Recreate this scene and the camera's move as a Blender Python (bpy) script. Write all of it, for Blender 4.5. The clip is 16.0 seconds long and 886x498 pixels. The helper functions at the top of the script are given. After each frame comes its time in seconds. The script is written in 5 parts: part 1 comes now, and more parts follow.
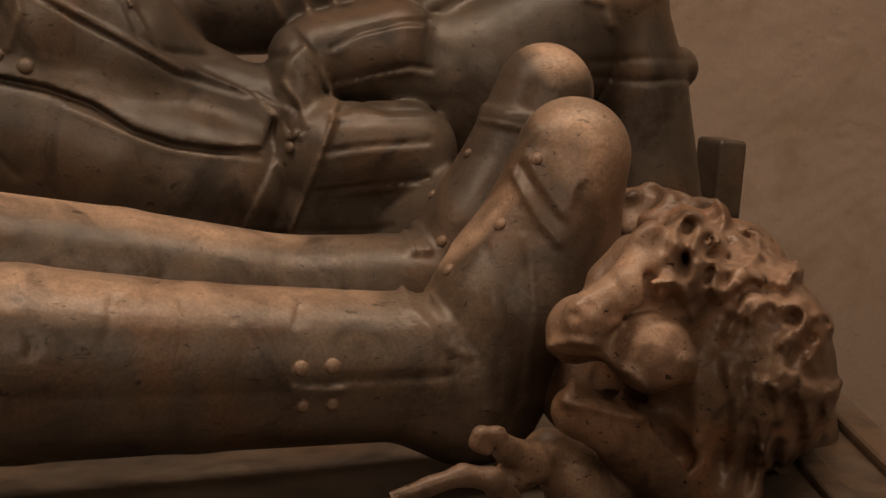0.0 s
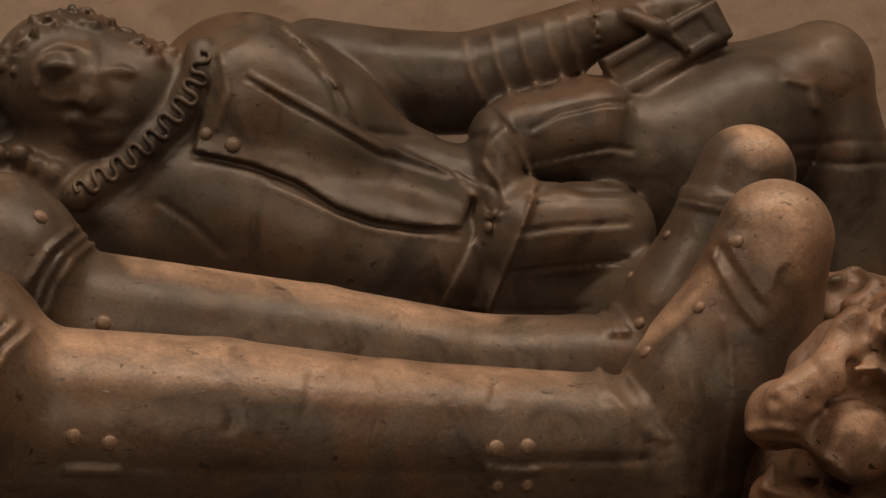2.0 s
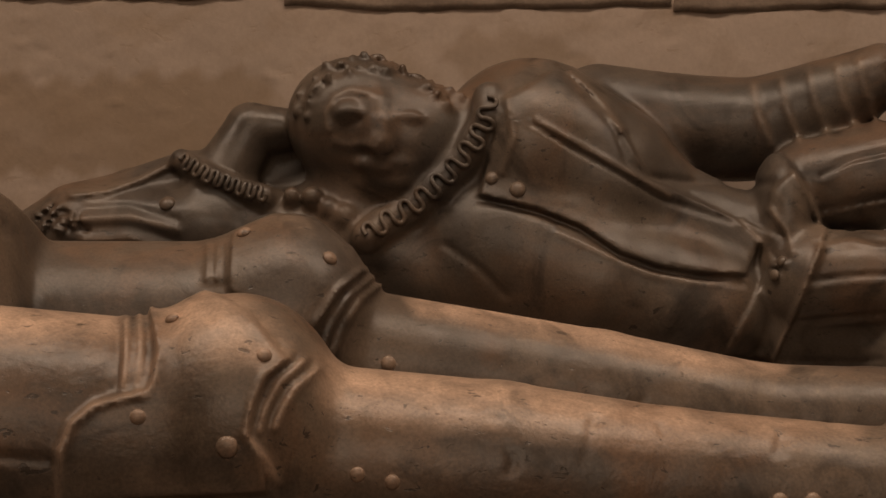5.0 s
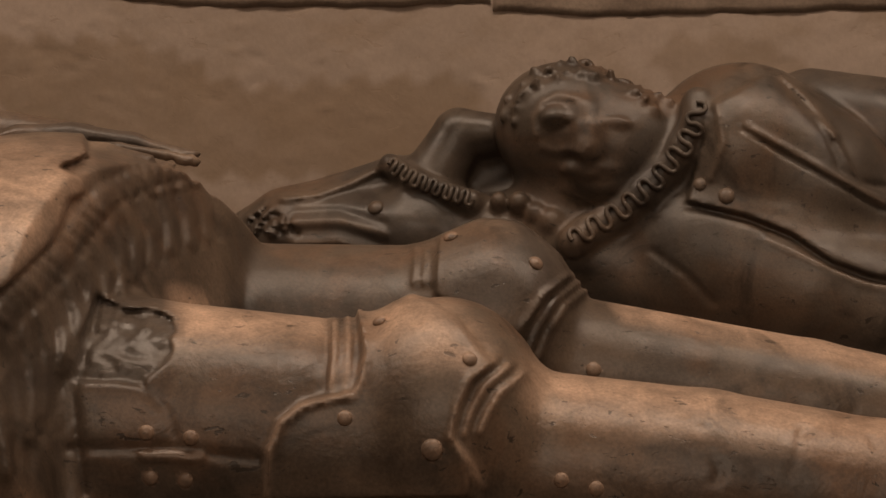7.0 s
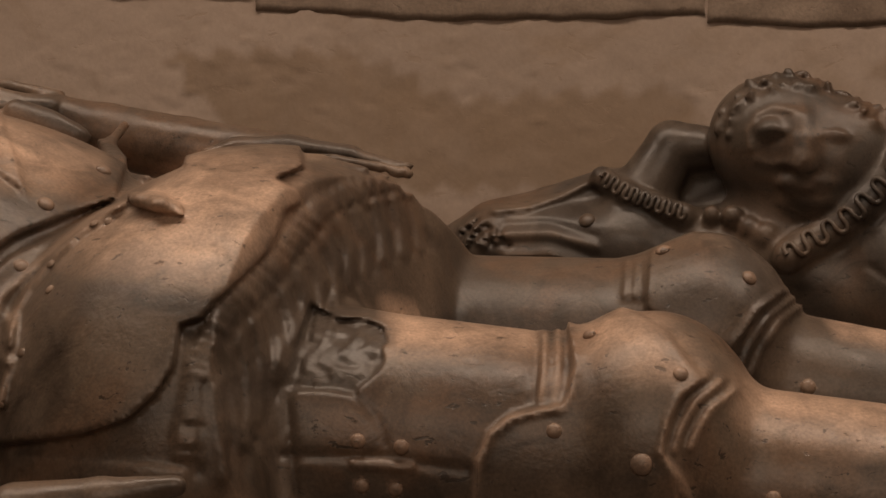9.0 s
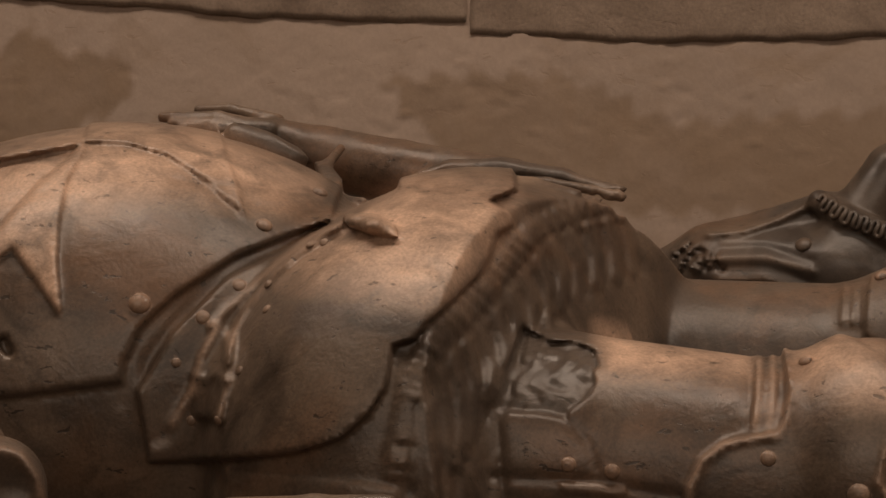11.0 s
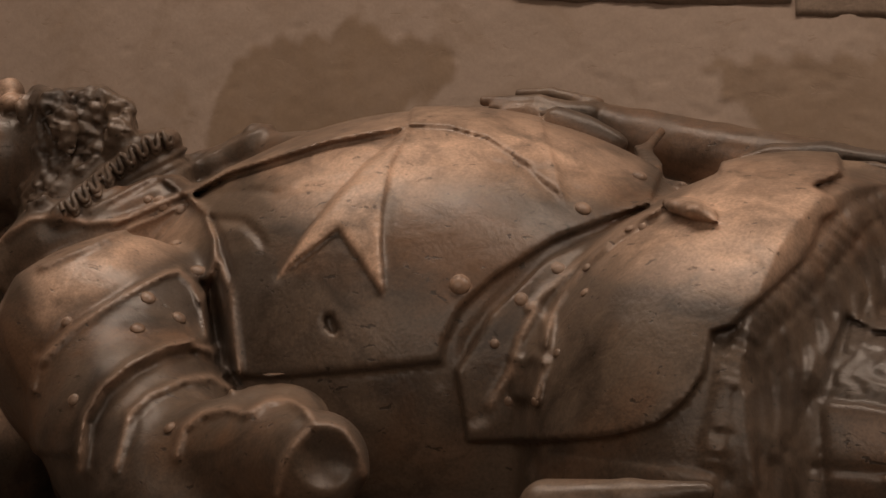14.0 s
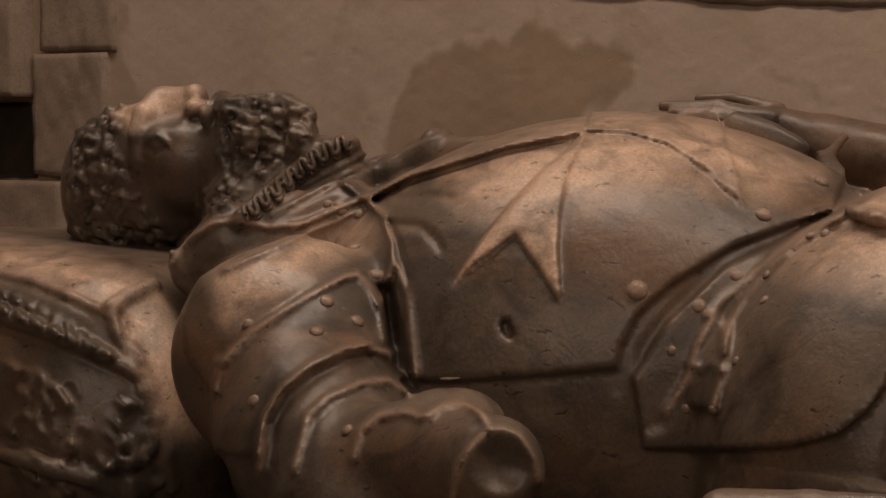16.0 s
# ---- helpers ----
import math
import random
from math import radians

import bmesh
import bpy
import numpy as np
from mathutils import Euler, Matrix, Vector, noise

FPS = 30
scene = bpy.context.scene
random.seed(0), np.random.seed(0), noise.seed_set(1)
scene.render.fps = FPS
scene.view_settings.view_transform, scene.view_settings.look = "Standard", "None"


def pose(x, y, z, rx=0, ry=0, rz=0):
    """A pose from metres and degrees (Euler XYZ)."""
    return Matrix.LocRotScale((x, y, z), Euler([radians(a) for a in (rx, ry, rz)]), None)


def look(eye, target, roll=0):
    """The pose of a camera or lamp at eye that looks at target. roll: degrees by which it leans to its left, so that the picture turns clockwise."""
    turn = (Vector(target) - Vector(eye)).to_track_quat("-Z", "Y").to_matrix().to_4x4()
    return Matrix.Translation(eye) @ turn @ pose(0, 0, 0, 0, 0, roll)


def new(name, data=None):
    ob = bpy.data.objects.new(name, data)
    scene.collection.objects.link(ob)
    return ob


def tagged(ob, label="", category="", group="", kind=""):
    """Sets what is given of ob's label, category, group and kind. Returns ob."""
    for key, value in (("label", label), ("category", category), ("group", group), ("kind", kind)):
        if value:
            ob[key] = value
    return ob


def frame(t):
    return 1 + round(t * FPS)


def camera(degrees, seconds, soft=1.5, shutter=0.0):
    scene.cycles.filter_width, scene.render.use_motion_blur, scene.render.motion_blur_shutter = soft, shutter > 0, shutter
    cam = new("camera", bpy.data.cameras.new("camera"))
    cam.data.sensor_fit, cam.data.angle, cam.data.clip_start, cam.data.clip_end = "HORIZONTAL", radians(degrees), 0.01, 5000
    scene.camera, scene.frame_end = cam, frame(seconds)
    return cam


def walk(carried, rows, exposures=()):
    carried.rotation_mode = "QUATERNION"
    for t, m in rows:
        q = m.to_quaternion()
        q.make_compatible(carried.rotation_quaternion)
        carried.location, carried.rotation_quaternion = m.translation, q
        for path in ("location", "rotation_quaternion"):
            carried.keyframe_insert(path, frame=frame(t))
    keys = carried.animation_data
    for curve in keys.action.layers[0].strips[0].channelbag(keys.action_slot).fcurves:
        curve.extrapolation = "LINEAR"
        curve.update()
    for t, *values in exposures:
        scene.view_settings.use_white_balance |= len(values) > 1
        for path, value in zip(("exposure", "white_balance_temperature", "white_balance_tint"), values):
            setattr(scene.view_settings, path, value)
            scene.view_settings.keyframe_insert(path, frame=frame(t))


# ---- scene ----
cam = camera(28.47, 16.0, soft=1.6)
PATH = [
    (0, 0, -1.25, 1.36, 81.11, 0, -20.54),
    (0.5, 0, -1.25, 1.36, 81.68, 0, -19.17),
    (1, 0, -1.25, 1.36, 82.30, 0, -17.55),
    (1.5, 0, -1.25, 1.36, 83.00, 0, -15.90),
    (2, 0, -1.25, 1.36, 83.74, 0, -14.01),
    (2.5, 0, -1.25, 1.36, 84.21, 0, -12.35),
    (3, 0, -1.25, 1.36, 84.46, 0, -10.58),
    (3.5, 0, -1.25, 1.36, 84.77, 0, -9.29),
    (6, 0, -1.25, 1.36, 85.29, 0, -1.33),
    (6.5, 0, -1.25, 1.36, 85.30, 0, 0.29),
    (7, 0, -1.25, 1.36, 85.39, 0, 2.08),
    (7.5, 0, -1.25, 1.36, 85.50, 0, 3.82),
    (8, 0, -1.25, 1.36, 85.58, 0, 5.60),
    (8.5, 0, -1.25, 1.36, 85.70, 0, 7.23),
    (9, 0, -1.25, 1.36, 85.80, 0, 9.01),
    (11.5, 0, -1.25, 1.36, 86.72, 0, 17.74),
    (12, 0, -1.25, 1.36, 86.69, 0, 19.55),
    (12.5, 0, -1.25, 1.36, 86.47, 0, 21.35),
    (13, 0, -1.25, 1.36, 86.24, 0, 23.18),
    (13.5, 0, -1.25, 1.36, 86.00, 0, 24.61),
    (14, 0, -1.25, 1.36, 86.01, 0, 26.42),
    (14.5, 0, -1.25, 1.36, 85.97, 0, 27.77),
    (15, 0, -1.25, 1.36, 86.10, 0, 29.16),
    (15.5, 0, -1.25, 1.36, 86.15, 0, 30.68),
    (16, 0, -1.25, 1.36, 86.18, 0, 32.23),
]
walk(cam, [(t, pose(*p)) for t, *p in PATH], [(0, 0, 7000, 10), (3.5, 0, 6850, 10), (9, 0, 6500, 10), (16, 0, 6250, 10)])

# ---- light ----
world = bpy.data.worlds.new("world")
scene.world = world
world.use_nodes = True
world.node_tree.nodes["Background"].inputs[0].default_value = (1.0, 0.75, 0.55, 1)
world.node_tree.nodes["Background"].inputs[1].default_value = 0.035


def area_lamp(name, eye, target, size, power, colour):
    data = bpy.data.lights.new(name, "AREA")
    data.shape, data.size, data.size_y, data.energy, data.color = "RECTANGLE", size[0], size[1], power, colour
    ob = new(name, data)
    ob.matrix_world = look(eye, target)
    return ob


area_lamp("ceiling_or_fill_lamp", (0.0, -0.14, 3.3), (0.0, -0.12, 1.0), (4.2, 0.45), 49, (1.0, 0.775, 0.60))
# fill lamp added in front to lift the dark sides; no fixture there
area_lamp("ceiling_or_fill_lamp", (0.1, -3.0, 3.0), (-0.1, 0.0, 1.0), (3.0, 1.2), 20, (1.0, 0.78, 0.60))


# ---- materials ----
def stone(name, tones, dark, scale=1.0, rough=(0.28, 0.50), bump=0.15, pits=0.5, worn_lit_stain=None, even=False, grit=1.0):
    """Aged stone: cloudy tones, dark patina flecks, pits, streaks and fine grain."""
    mat = bpy.data.materials.new(name)
    mat.use_nodes = True
    nt = mat.node_tree
    n, l = nt.nodes, nt.links
    bsdf = n["Principled BSDF"]
    co = n.new("ShaderNodeTexCoord")

    def tex(s, detail=6, distort=0.0, stretch=(1, 1, 1), rough_=0.6):
        mp = n.new("ShaderNodeMapping")
        mp.inputs["Scale"].default_value = stretch
        l.new(co.outputs["Object"], mp.inputs["Vector"])
        t = n.new("ShaderNodeTexNoise")
        t.inputs["Scale"].default_value = s * scale
        t.inputs["Detail"].default_value = detail
        t.inputs["Roughness"].default_value = rough_
        t.inputs["Distortion"].default_value = distort
        l.new(mp.outputs[0], t.inputs["Vector"])
        return t.outputs["Fac"]

    def ramp(fac, stops):
        r = n.new("ShaderNodeValToRGB")
        e = r.color_ramp.elements
        e[0].position, e[0].color = stops[0][0], (*stops[0][1], 1)
        e[1].position, e[1].color = stops[-1][0], (*stops[-1][1], 1)
        for p, c in stops[1:-1]:
            e.new(p).color = (*c, 1)
        l.new(fac, r.inputs[0])
        return r.outputs[0]

    def mix(kind, fac, a, b):
        m = n.new("ShaderNodeMix")
        m.data_type, m.blend_type = "RGBA", kind
        if isinstance(fac, float):
            m.inputs[0].default_value = fac
        else:
            l.new(fac, m.inputs[0])
        l.new(a, m.inputs[6])
        if isinstance(b, tuple):
            m.inputs[7].default_value = (*b, 1)
        else:
            l.new(b, m.inputs[7])
        return m.outputs[2]

    base = ramp(tex(7, 7, 0.6), [(0.30, tones[0]), (0.48, tones[1]), (0.68, tones[2])])
    streak = ramp(tex(9, 5, 0.3, (0.5, 1, 2.2)), [(0.42, (0, 0, 0)), (0.72, (1, 1, 1))])
    col = mix("MIX", streak, base, tones[1])
    if worn_lit_stain and not even:
        cool = ramp(tex(5.3, 5, 0.9, (1, 1, 1.3)), [(0.43, (0, 0, 0)), (0.60, (0.9, 0.9, 0.9))])
        col = mix("MIX", cool, col, tuple(0.62 * a + b for a, b in zip(tones[1], (-0.004, 0.0, 0.004))))
        warm = ramp(tex(8.7, 6, 0.7, (0.8, 1, 1)), [(0.50, (0, 0, 0)), (0.66, (0.8, 0.8, 0.8))])
        col = mix("MIX", warm, col, (1.25 * tones[1][0], 0.98 * tones[1][1], 0.80 * tones[1][2]))
    soot = ramp(tex(16, 8, 1.0), [(0.50, (0, 0, 0)), (0.70, (0.85, 0.85, 0.85))])
    col = mix("MIX", soot, col, dark)
    pit = ramp(tex(150, 4, 0.5, (0.5, 1, 1)), [(0.64, (0, 0, 0)), (0.68, (pits, pits, pits))])
    col = mix("MIX", pit, col, dark)
    grain = ramp(tex(420, 3), [(0.25, (1 - 0.2 * grit,) * 3), (0.75, (1 + 0.15 * grit,) * 3)])
    col = mix("MULTIPLY", 1.0, col, grain)
    # second tone: wear and overhead light put into the colour; stains on plaster
    if worn_lit_stain:
        for key, tone, amount in (("worn_lit_stain", worn_lit_stain, 0.85), ("bare", (0.098, 0.077, 0.061), 1.0)):
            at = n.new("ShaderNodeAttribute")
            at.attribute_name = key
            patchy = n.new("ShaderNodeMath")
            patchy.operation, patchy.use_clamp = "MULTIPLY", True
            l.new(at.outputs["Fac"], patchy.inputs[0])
            if key == "worn_lit_stain":
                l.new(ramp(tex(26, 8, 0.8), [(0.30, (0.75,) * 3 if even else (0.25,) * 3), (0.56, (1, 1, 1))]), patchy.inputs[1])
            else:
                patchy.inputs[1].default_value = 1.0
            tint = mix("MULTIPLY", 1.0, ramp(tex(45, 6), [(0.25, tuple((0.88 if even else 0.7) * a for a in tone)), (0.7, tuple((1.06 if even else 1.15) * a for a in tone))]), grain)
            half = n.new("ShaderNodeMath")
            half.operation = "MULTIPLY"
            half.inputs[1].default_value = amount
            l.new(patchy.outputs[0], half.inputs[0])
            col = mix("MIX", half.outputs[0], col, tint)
        col = mix("MIX", pit, col, dark)
    l.new(col, bsdf.inputs["Base Color"])
    r = n.new("ShaderNodeMapRange")
    r.inputs["From Min"].default_value, r.inputs["From Max"].default_value = 0.3, 0.7
    r.inputs["To Min"].default_value, r.inputs["To Max"].default_value = rough
    l.new(tex(22, 6), r.inputs[0])
    l.new(r.outputs[0], bsdf.inputs["Roughness"])
    b1 = n.new("ShaderNodeBump")
    b1.inputs["Strength"].default_value, b1.inputs["Distance"].default_value = bump, 0.006
    l.new(tex(38, 6, 0.4), b1.inputs["Height"])
    b2 = n.new("ShaderNodeBump")
    b2.inputs["Strength"].default_value, b2.inputs["Distance"].default_value = bump, -0.003
    l.new(pit, b2.inputs["Height"])
    l.new(b1.outputs[0], b2.inputs["Normal"])
    l.new(b2.outputs[0], bsdf.inputs["Normal"])
    return mat


ALABASTER = stone("weathered_alabaster", [(0.075, 0.056, 0.041), (0.135, 0.099, 0.072), (0.235, 0.168, 0.120)], (0.036, 0.026, 0.019), worn_lit_stain=(0.68, 0.468, 0.338), pits=0.6, bump=0.22, grit=1.4)
LION_STONE = stone("rough_alabaster", [(0.11, 0.068, 0.045), (0.235, 0.150, 0.100), (0.42, 0.285, 0.20)], (0.035, 0.022, 0.016), 1.6, pits=0.95, worn_lit_stain=(0.62, 0.405, 0.285), bump=0.3, grit=1.4)
DARK_ALABASTER = stone("darker_alabaster", [(0.075, 0.058, 0.044), (0.115, 0.089, 0.068), (0.175, 0.133, 0.10)], (0.035, 0.026, 0.02), worn_lit_stain=(0.30, 0.215, 0.155))
PLASTER = stone("old_plaster", [(0.40, 0.315, 0.255), (0.45, 0.355, 0.29), (0.49, 0.39, 0.325)], (0.36, 0.27, 0.20), 0.45, (0.75, 0.95), 0.2, 0.25, worn_lit_stain=(0.29, 0.205, 0.135), even=True, grit=0.35)
# near-black tone: the shade inside a hole put into the colour
HOLE_SHADE = stone("painted_hole_shade", [(0.01, 0.008, 0.006), (0.014, 0.011, 0.008), (0.02, 0.015, 0.011)], (0.008, 0.006, 0.005))
MASONRY = stone("dark_masonry", [(0.23, 0.172, 0.130), (0.29, 0.222, 0.170), (0.345, 0.27, 0.21)], (0.18, 0.13, 0.098), 0.6, (0.75, 0.95), 0.4, 0.3)


def link_mesh(name, verts, faces, material, parent=None, label="", smooth=True):
    me = bpy.data.meshes.new(name)
    me.from_pydata([tuple(map(float, v)) for v in verts], [], [tuple(map(int, q)) for q in faces])
    if smooth:
        me.shade_smooth()
    me.materials.append(material)
    ob = new(name, me)
    if parent:
        ob.parent = parent
    return tagged(ob, label)


def part(name, bm, material, parent=None, label="", smooth=False):
    me = bpy.data.meshes.new(name)
    bm.to_mesh(me)
    bm.free()
    if smooth:
        me.shade_smooth()
    me.materials.append(material)
    ob = new(name, me)
    if parent:
        ob.parent = parent
    return tagged(ob, label)


def slab_box(lo, hi, bevel=0.004, segments=2):
    bm = bmesh.new()
    bmesh.ops.create_cube(bm, size=1)
    for v in bm.verts:
        v.co = Vector([lo[i] + (v.co[i] + 0.5) * (hi[i] - lo[i]) for i in range(3)])
    if bevel:
        bmesh.ops.bevel(bm, geom=bm.edges[:], offset=bevel, segments=segments, affect="EDGES", profile=0.5)
    return bm


def statue(name, clay, material, label, category="statue"):
    """One carved piece: its skin, with the bare places and the pale worn or lit-look ones kept as attributes."""
    verts, quads = clay.statue()
    return tagged(toned(link_mesh(name, verts, quads, material), clay, verts), label, category)


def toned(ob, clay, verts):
    for key in ("worn_lit_stain", "bare"):
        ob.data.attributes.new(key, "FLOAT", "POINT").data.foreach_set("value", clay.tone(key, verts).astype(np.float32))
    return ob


STEP = 0.0023
# ---- sculpting ----
FRONT = (0.0, -1.25, 1.36)  # the point before the tomb from which the front elevation is drawn


class Clay:
    """A signed distance field on a grid, shaped by rounded forms, bands and grooves."""

    def __init__(self, lo, hi, step):
        self.lo, self.step = np.array(lo, float), step
        self.n = np.ceil((np.array(hi) - self.lo) / step).astype(int) + 1
        self.f = np.full(self.n, 0.06, np.float32)
        self.deep = (lo[1], hi[1])
        self.extra, self.marks, self.edges, self.knobs, self.pale_ridges = [], [], [], [], False

    def part(self, lo, hi):
        a = np.clip(np.floor((np.array(lo) - self.lo) / self.step).astype(int), 0, self.n)
        b = np.clip(np.ceil((np.array(hi) - self.lo) / self.step).astype(int) + 1, 0, self.n)
        s = tuple(slice(i, j) for i, j in zip(a, b))
        ax = [(self.lo[i] + self.step * np.arange(a[i], b[i])).astype(np.float32) for i in range(3)]
        return s, ax[0][:, None, None], ax[1][None, :, None], ax[2][None, None, :]

    def join(self, s, d, k, cut=False):
        f = self.f[s]
        if f.size == 0:
            return
        if cut:
            h = np.clip(0.5 - 0.5 * (f + d) / k, 0, 1)
            self.f[s] = f * (1 - h) - d * h + k * h * (1 - h)
        else:
            h = np.clip(0.5 + 0.5 * (f - d) / k, 0, 1)
            self.f[s] = f * (1 - h) + d * h - k * h * (1 - h)

    def limb(self, points, k=0.015, flat=(1, 1, 1), cut=False):
        """Rounded cones through (x, y, z, radius) points; flat squeezes the cross-section along the axes."""
        flat = np.array(flat, float)
        pts = np.array(points, float)
        r = pts[:, 3].max() * flat.max() + k + 0.02
        s, x, y, z = self.part(pts[:, :3].min(0) - r, pts[:, :3].max(0) + r)
        inner = min(k, 0.004)
        whole = None
        for a, b in zip(pts, pts[1:]):
            p = [(c - a[i]) / flat[i] for i, c in enumerate((x, y, z))]
            v = (b[:3] - a[:3]) / flat
            t = np.clip((p[0] * v[0] + p[1] * v[1] + p[2] * v[2]) / (v @ v), 0, 1)
            d = (np.sqrt((p[0] - t * v[0]) ** 2 + (p[1] - t * v[1]) ** 2 + (p[2] - t * v[2]) ** 2) - (a[3] + t * (b[3] - a[3]))) * flat.min()
            if whole is None:
                whole = d
            else:
                h = np.clip(0.5 + 0.5 * (whole - d) / inner, 0, 1)
                whole = whole * (1 - h) + d * h - inner * h * (1 - h)
        self.join(s, whole, k, cut)

    def egg(self, c, r, k=0.015, turn=(0, 0, 0), cut=False, trim=None):
        """An ellipsoid; trim: a plane (normal, point) beyond which it is cut away."""
        m = np.array(Euler([radians(a) for a in turn]).to_matrix()) if any(turn) else np.eye(3)
        c, r = np.array(c, float), np.array(r, float)
        e = np.sqrt((m ** 2) @ (r ** 2)) + k + 0.02
        s, x, y, z = self.part(c - e, c + e)
        q = [m[0, i] * (x - c[0]) + m[1, i] * (y - c[1]) + m[2, i] * (z - c[2]) for i in range(3)]
        k0 = np.sqrt(sum((q[i] / r[i]) ** 2 for i in range(3)))
        k1 = np.sqrt(sum((q[i] / r[i] ** 2) ** 2 for i in range(3))) + 1e-6
        d = k0 * (k0 - 1) / k1
        if trim:
            v, o = np.array(trim[0], float) / np.linalg.norm(trim[0]), trim[1]
            d = np.maximum(d, v[0] * (x - o[0]) + v[1] * (y - o[1]) + v[2] * (z - o[2]))
        self.join(s, d, k, cut)

    def block(self, c, half, k=0.01, soft=0.01, turn=(0, 0, 0), cut=False):
        """A box with rounded edges."""
        m = np.array(Euler([radians(a) for a in turn]).to_matrix())
        c, half = np.array(c, float), np.array(half, float)
        e = np.abs(m) @ half + k + 0.02
        s, x, y, z = self.part(c - e, c + e)
        q = [np.abs(m[0, i] * (x - c[0]) + m[1, i] * (y - c[1]) + m[2, i] * (z - c[2])) - half[i] + soft for i in range(3)]
        d = np.sqrt(sum(np.maximum(a, 0) ** 2 for a in q)) + np.minimum(np.maximum(np.maximum(q[0], q[1]), q[2]), 0) - soft
        self.join(s, d, k, cut)

    def lift(self, lo, hi, shape):
        """Raises (or sinks) the surface inside a box by shape(x, y, z) metres."""
        s, x, y, z = self.part(lo, hi)
        self.f[s] -= shape(x, y, z).astype(np.float32)

    def ring(self, c, axis, half, height, reach, soft=0.003):
        """A raised (or sunk) band round a limb, between two planes across the axis."""
        c, axis = np.array(c, float), np.array(axis, float) / np.linalg.norm(axis)

        def shape(x, y, z):
            p = (x - c[0], y - c[1], z - c[2])
            t = sum(p[i] * axis[i] for i in range(3))
            far = sum(a ** 2 for a in p) < reach ** 2
            return height * np.clip((half - np.abs(t)) / soft + 0.5, 0, 1) * far
        self.lift(c - reach, c + reach, shape)

    def near(self, uv, pad, deep, skin=0.016):
        """The places close to the surface under an outline drawn on the front elevation, and their depth and drawing coordinates."""
        uv = np.array(uv, float)
        d = np.array(deep) - FRONT[1]
        lo, hi = uv.min(0), uv.max(0)
        xs = [lo[0] * e for e in d] + [hi[0] * e for e in d]
        zs = [FRONT[2] + lo[1] * e for e in d] + [FRONT[2] + hi[1] * e for e in d]
        s, x, y, z = self.part((min(xs) - pad, deep[0], min(zs) - pad), (max(xs) + pad, deep[1], max(zs) + pad))
        f = self.f[s]
        i = np.nonzero(np.abs(f) < skin)
        w = y.ravel()[i[1]] - FRONT[1]
        return s, i, w, x.ravel()[i[0]] / w, (z.ravel()[i[2]] - FRONT[2]) / w

    @staticmethod
    def gap(u, v, uv, closed):
        best = np.full(u.shape, 9.0)
        inside = np.zeros(u.shape, bool)
        pts = list(uv) + ([uv[0]] if closed else [])
        for (a, b), (c, d) in zip(pts, pts[1:]):
            e, g = c - a, d - b
            t = np.clip(((u - a) * e + (v - b) * g) / (e * e + g * g + 1e-12), 0, 1)
            best = np.minimum(best, (u - a - t * e) ** 2 + (v - b - t * g) ** 2)
            if closed:
                cross = ((b > v) != (d > v)) & (u < (c - a) * (v - b) / (d - b if d != b else 1e-9) + a)
                inside ^= cross
        return np.sqrt(best), inside

    def plate(self, uv, height, soft=0.004, deep=None):
        """Raises (or sinks) all inside an outline drawn on the front elevation, with a soft edge."""
        soft = 0.75 * soft
        s, i, w, u, v = self.near(uv, 0.03, deep or self.deep)
        d, inside = self.gap(u, v, uv, True)
        d = np.where(inside, d, -d) * w
        f = self.f[s]
        f[i] -= (height * np.clip(d / soft + 0.5, 0, 1)).astype(np.float32)

    def line(self, uv, width, height, deep=None):
        """A raised (or sunk) line drawn on the front elevation."""
        fine = max(0.85 * width, 1.25 * self.step)
        height, width = height * (0.85 * width / fine) ** 0.35, fine
        s, i, w, u, v = self.near(uv, 3 * width, deep or self.deep)
        d, _ = self.gap(u, v, uv, False)
        # raised lines also get a paler tone along them
        if self.pale_ridges and height >= 0.0025:
            self.edges.append((list(uv), 0.9 * width, self.deep))
        f = self.f[s]
        f[i] -= (height * (1.0 if height > 0 else 0.6) * np.exp(-(d * w / width) ** 2)).astype(np.float32)

    def rough(self, uv, height, size, deep=None):
        """Lumpy carving (curls, mail, broken stone) inside an outline."""
        s, i, w, u, v = self.near(uv, 0.03, deep or self.deep)
        d, inside = self.gap(u, v, uv, True)
        a, b = u * w / size, v * w / size
        n = np.sin(a * 6.3 + 1.7 * np.sin(b * 4.1)) * np.sin(b * 5.7 + 1.9 * np.sin(a * 3.3 + 0.7)) + 0.6 * np.sin(a * 11.9 + b * 7.7 + 2 * np.sin(b * 6.1)) * np.sin(b * 13.1 - a * 5.3)
        f = self.f[s]
        f[i] -= (height * n * np.clip(d * w / 0.006, 0, 1) * inside).astype(np.float32)

    def curls(self, uv, count, size, seed, k=0.004, proud=0.05):
        """Small worn locks strewn over the surface inside an outline drawn on the front elevation."""
        rnd = random.Random(seed)
        us, vs = [a for a, _ in uv], [b for _, b in uv]
        places, tries = [], 0
        gap = 0.72 * size
        while len(places) < count and tries < 40 * count:
            tries += 1
            u, v = rnd.uniform(min(us), max(us)), rnd.uniform(min(vs), max(vs))
            if not self.gap(np.array([u]), np.array([v]), uv, True)[1][0] or any(math.hypot(u - a, v - b) < gap for a, b in places):
                continue
            places.append((u, v))
        spots = [self.front(u, v) for u, v in places]
        for p in spots:
            if p is None:
                continue
            n = self.slope(p)
            q = p + n * (size * proud)
            r = size * rnd.uniform(0.75, 1.15)
            turn = (rnd.uniform(0, 180), rnd.uniform(0, 180), rnd.uniform(0, 180))
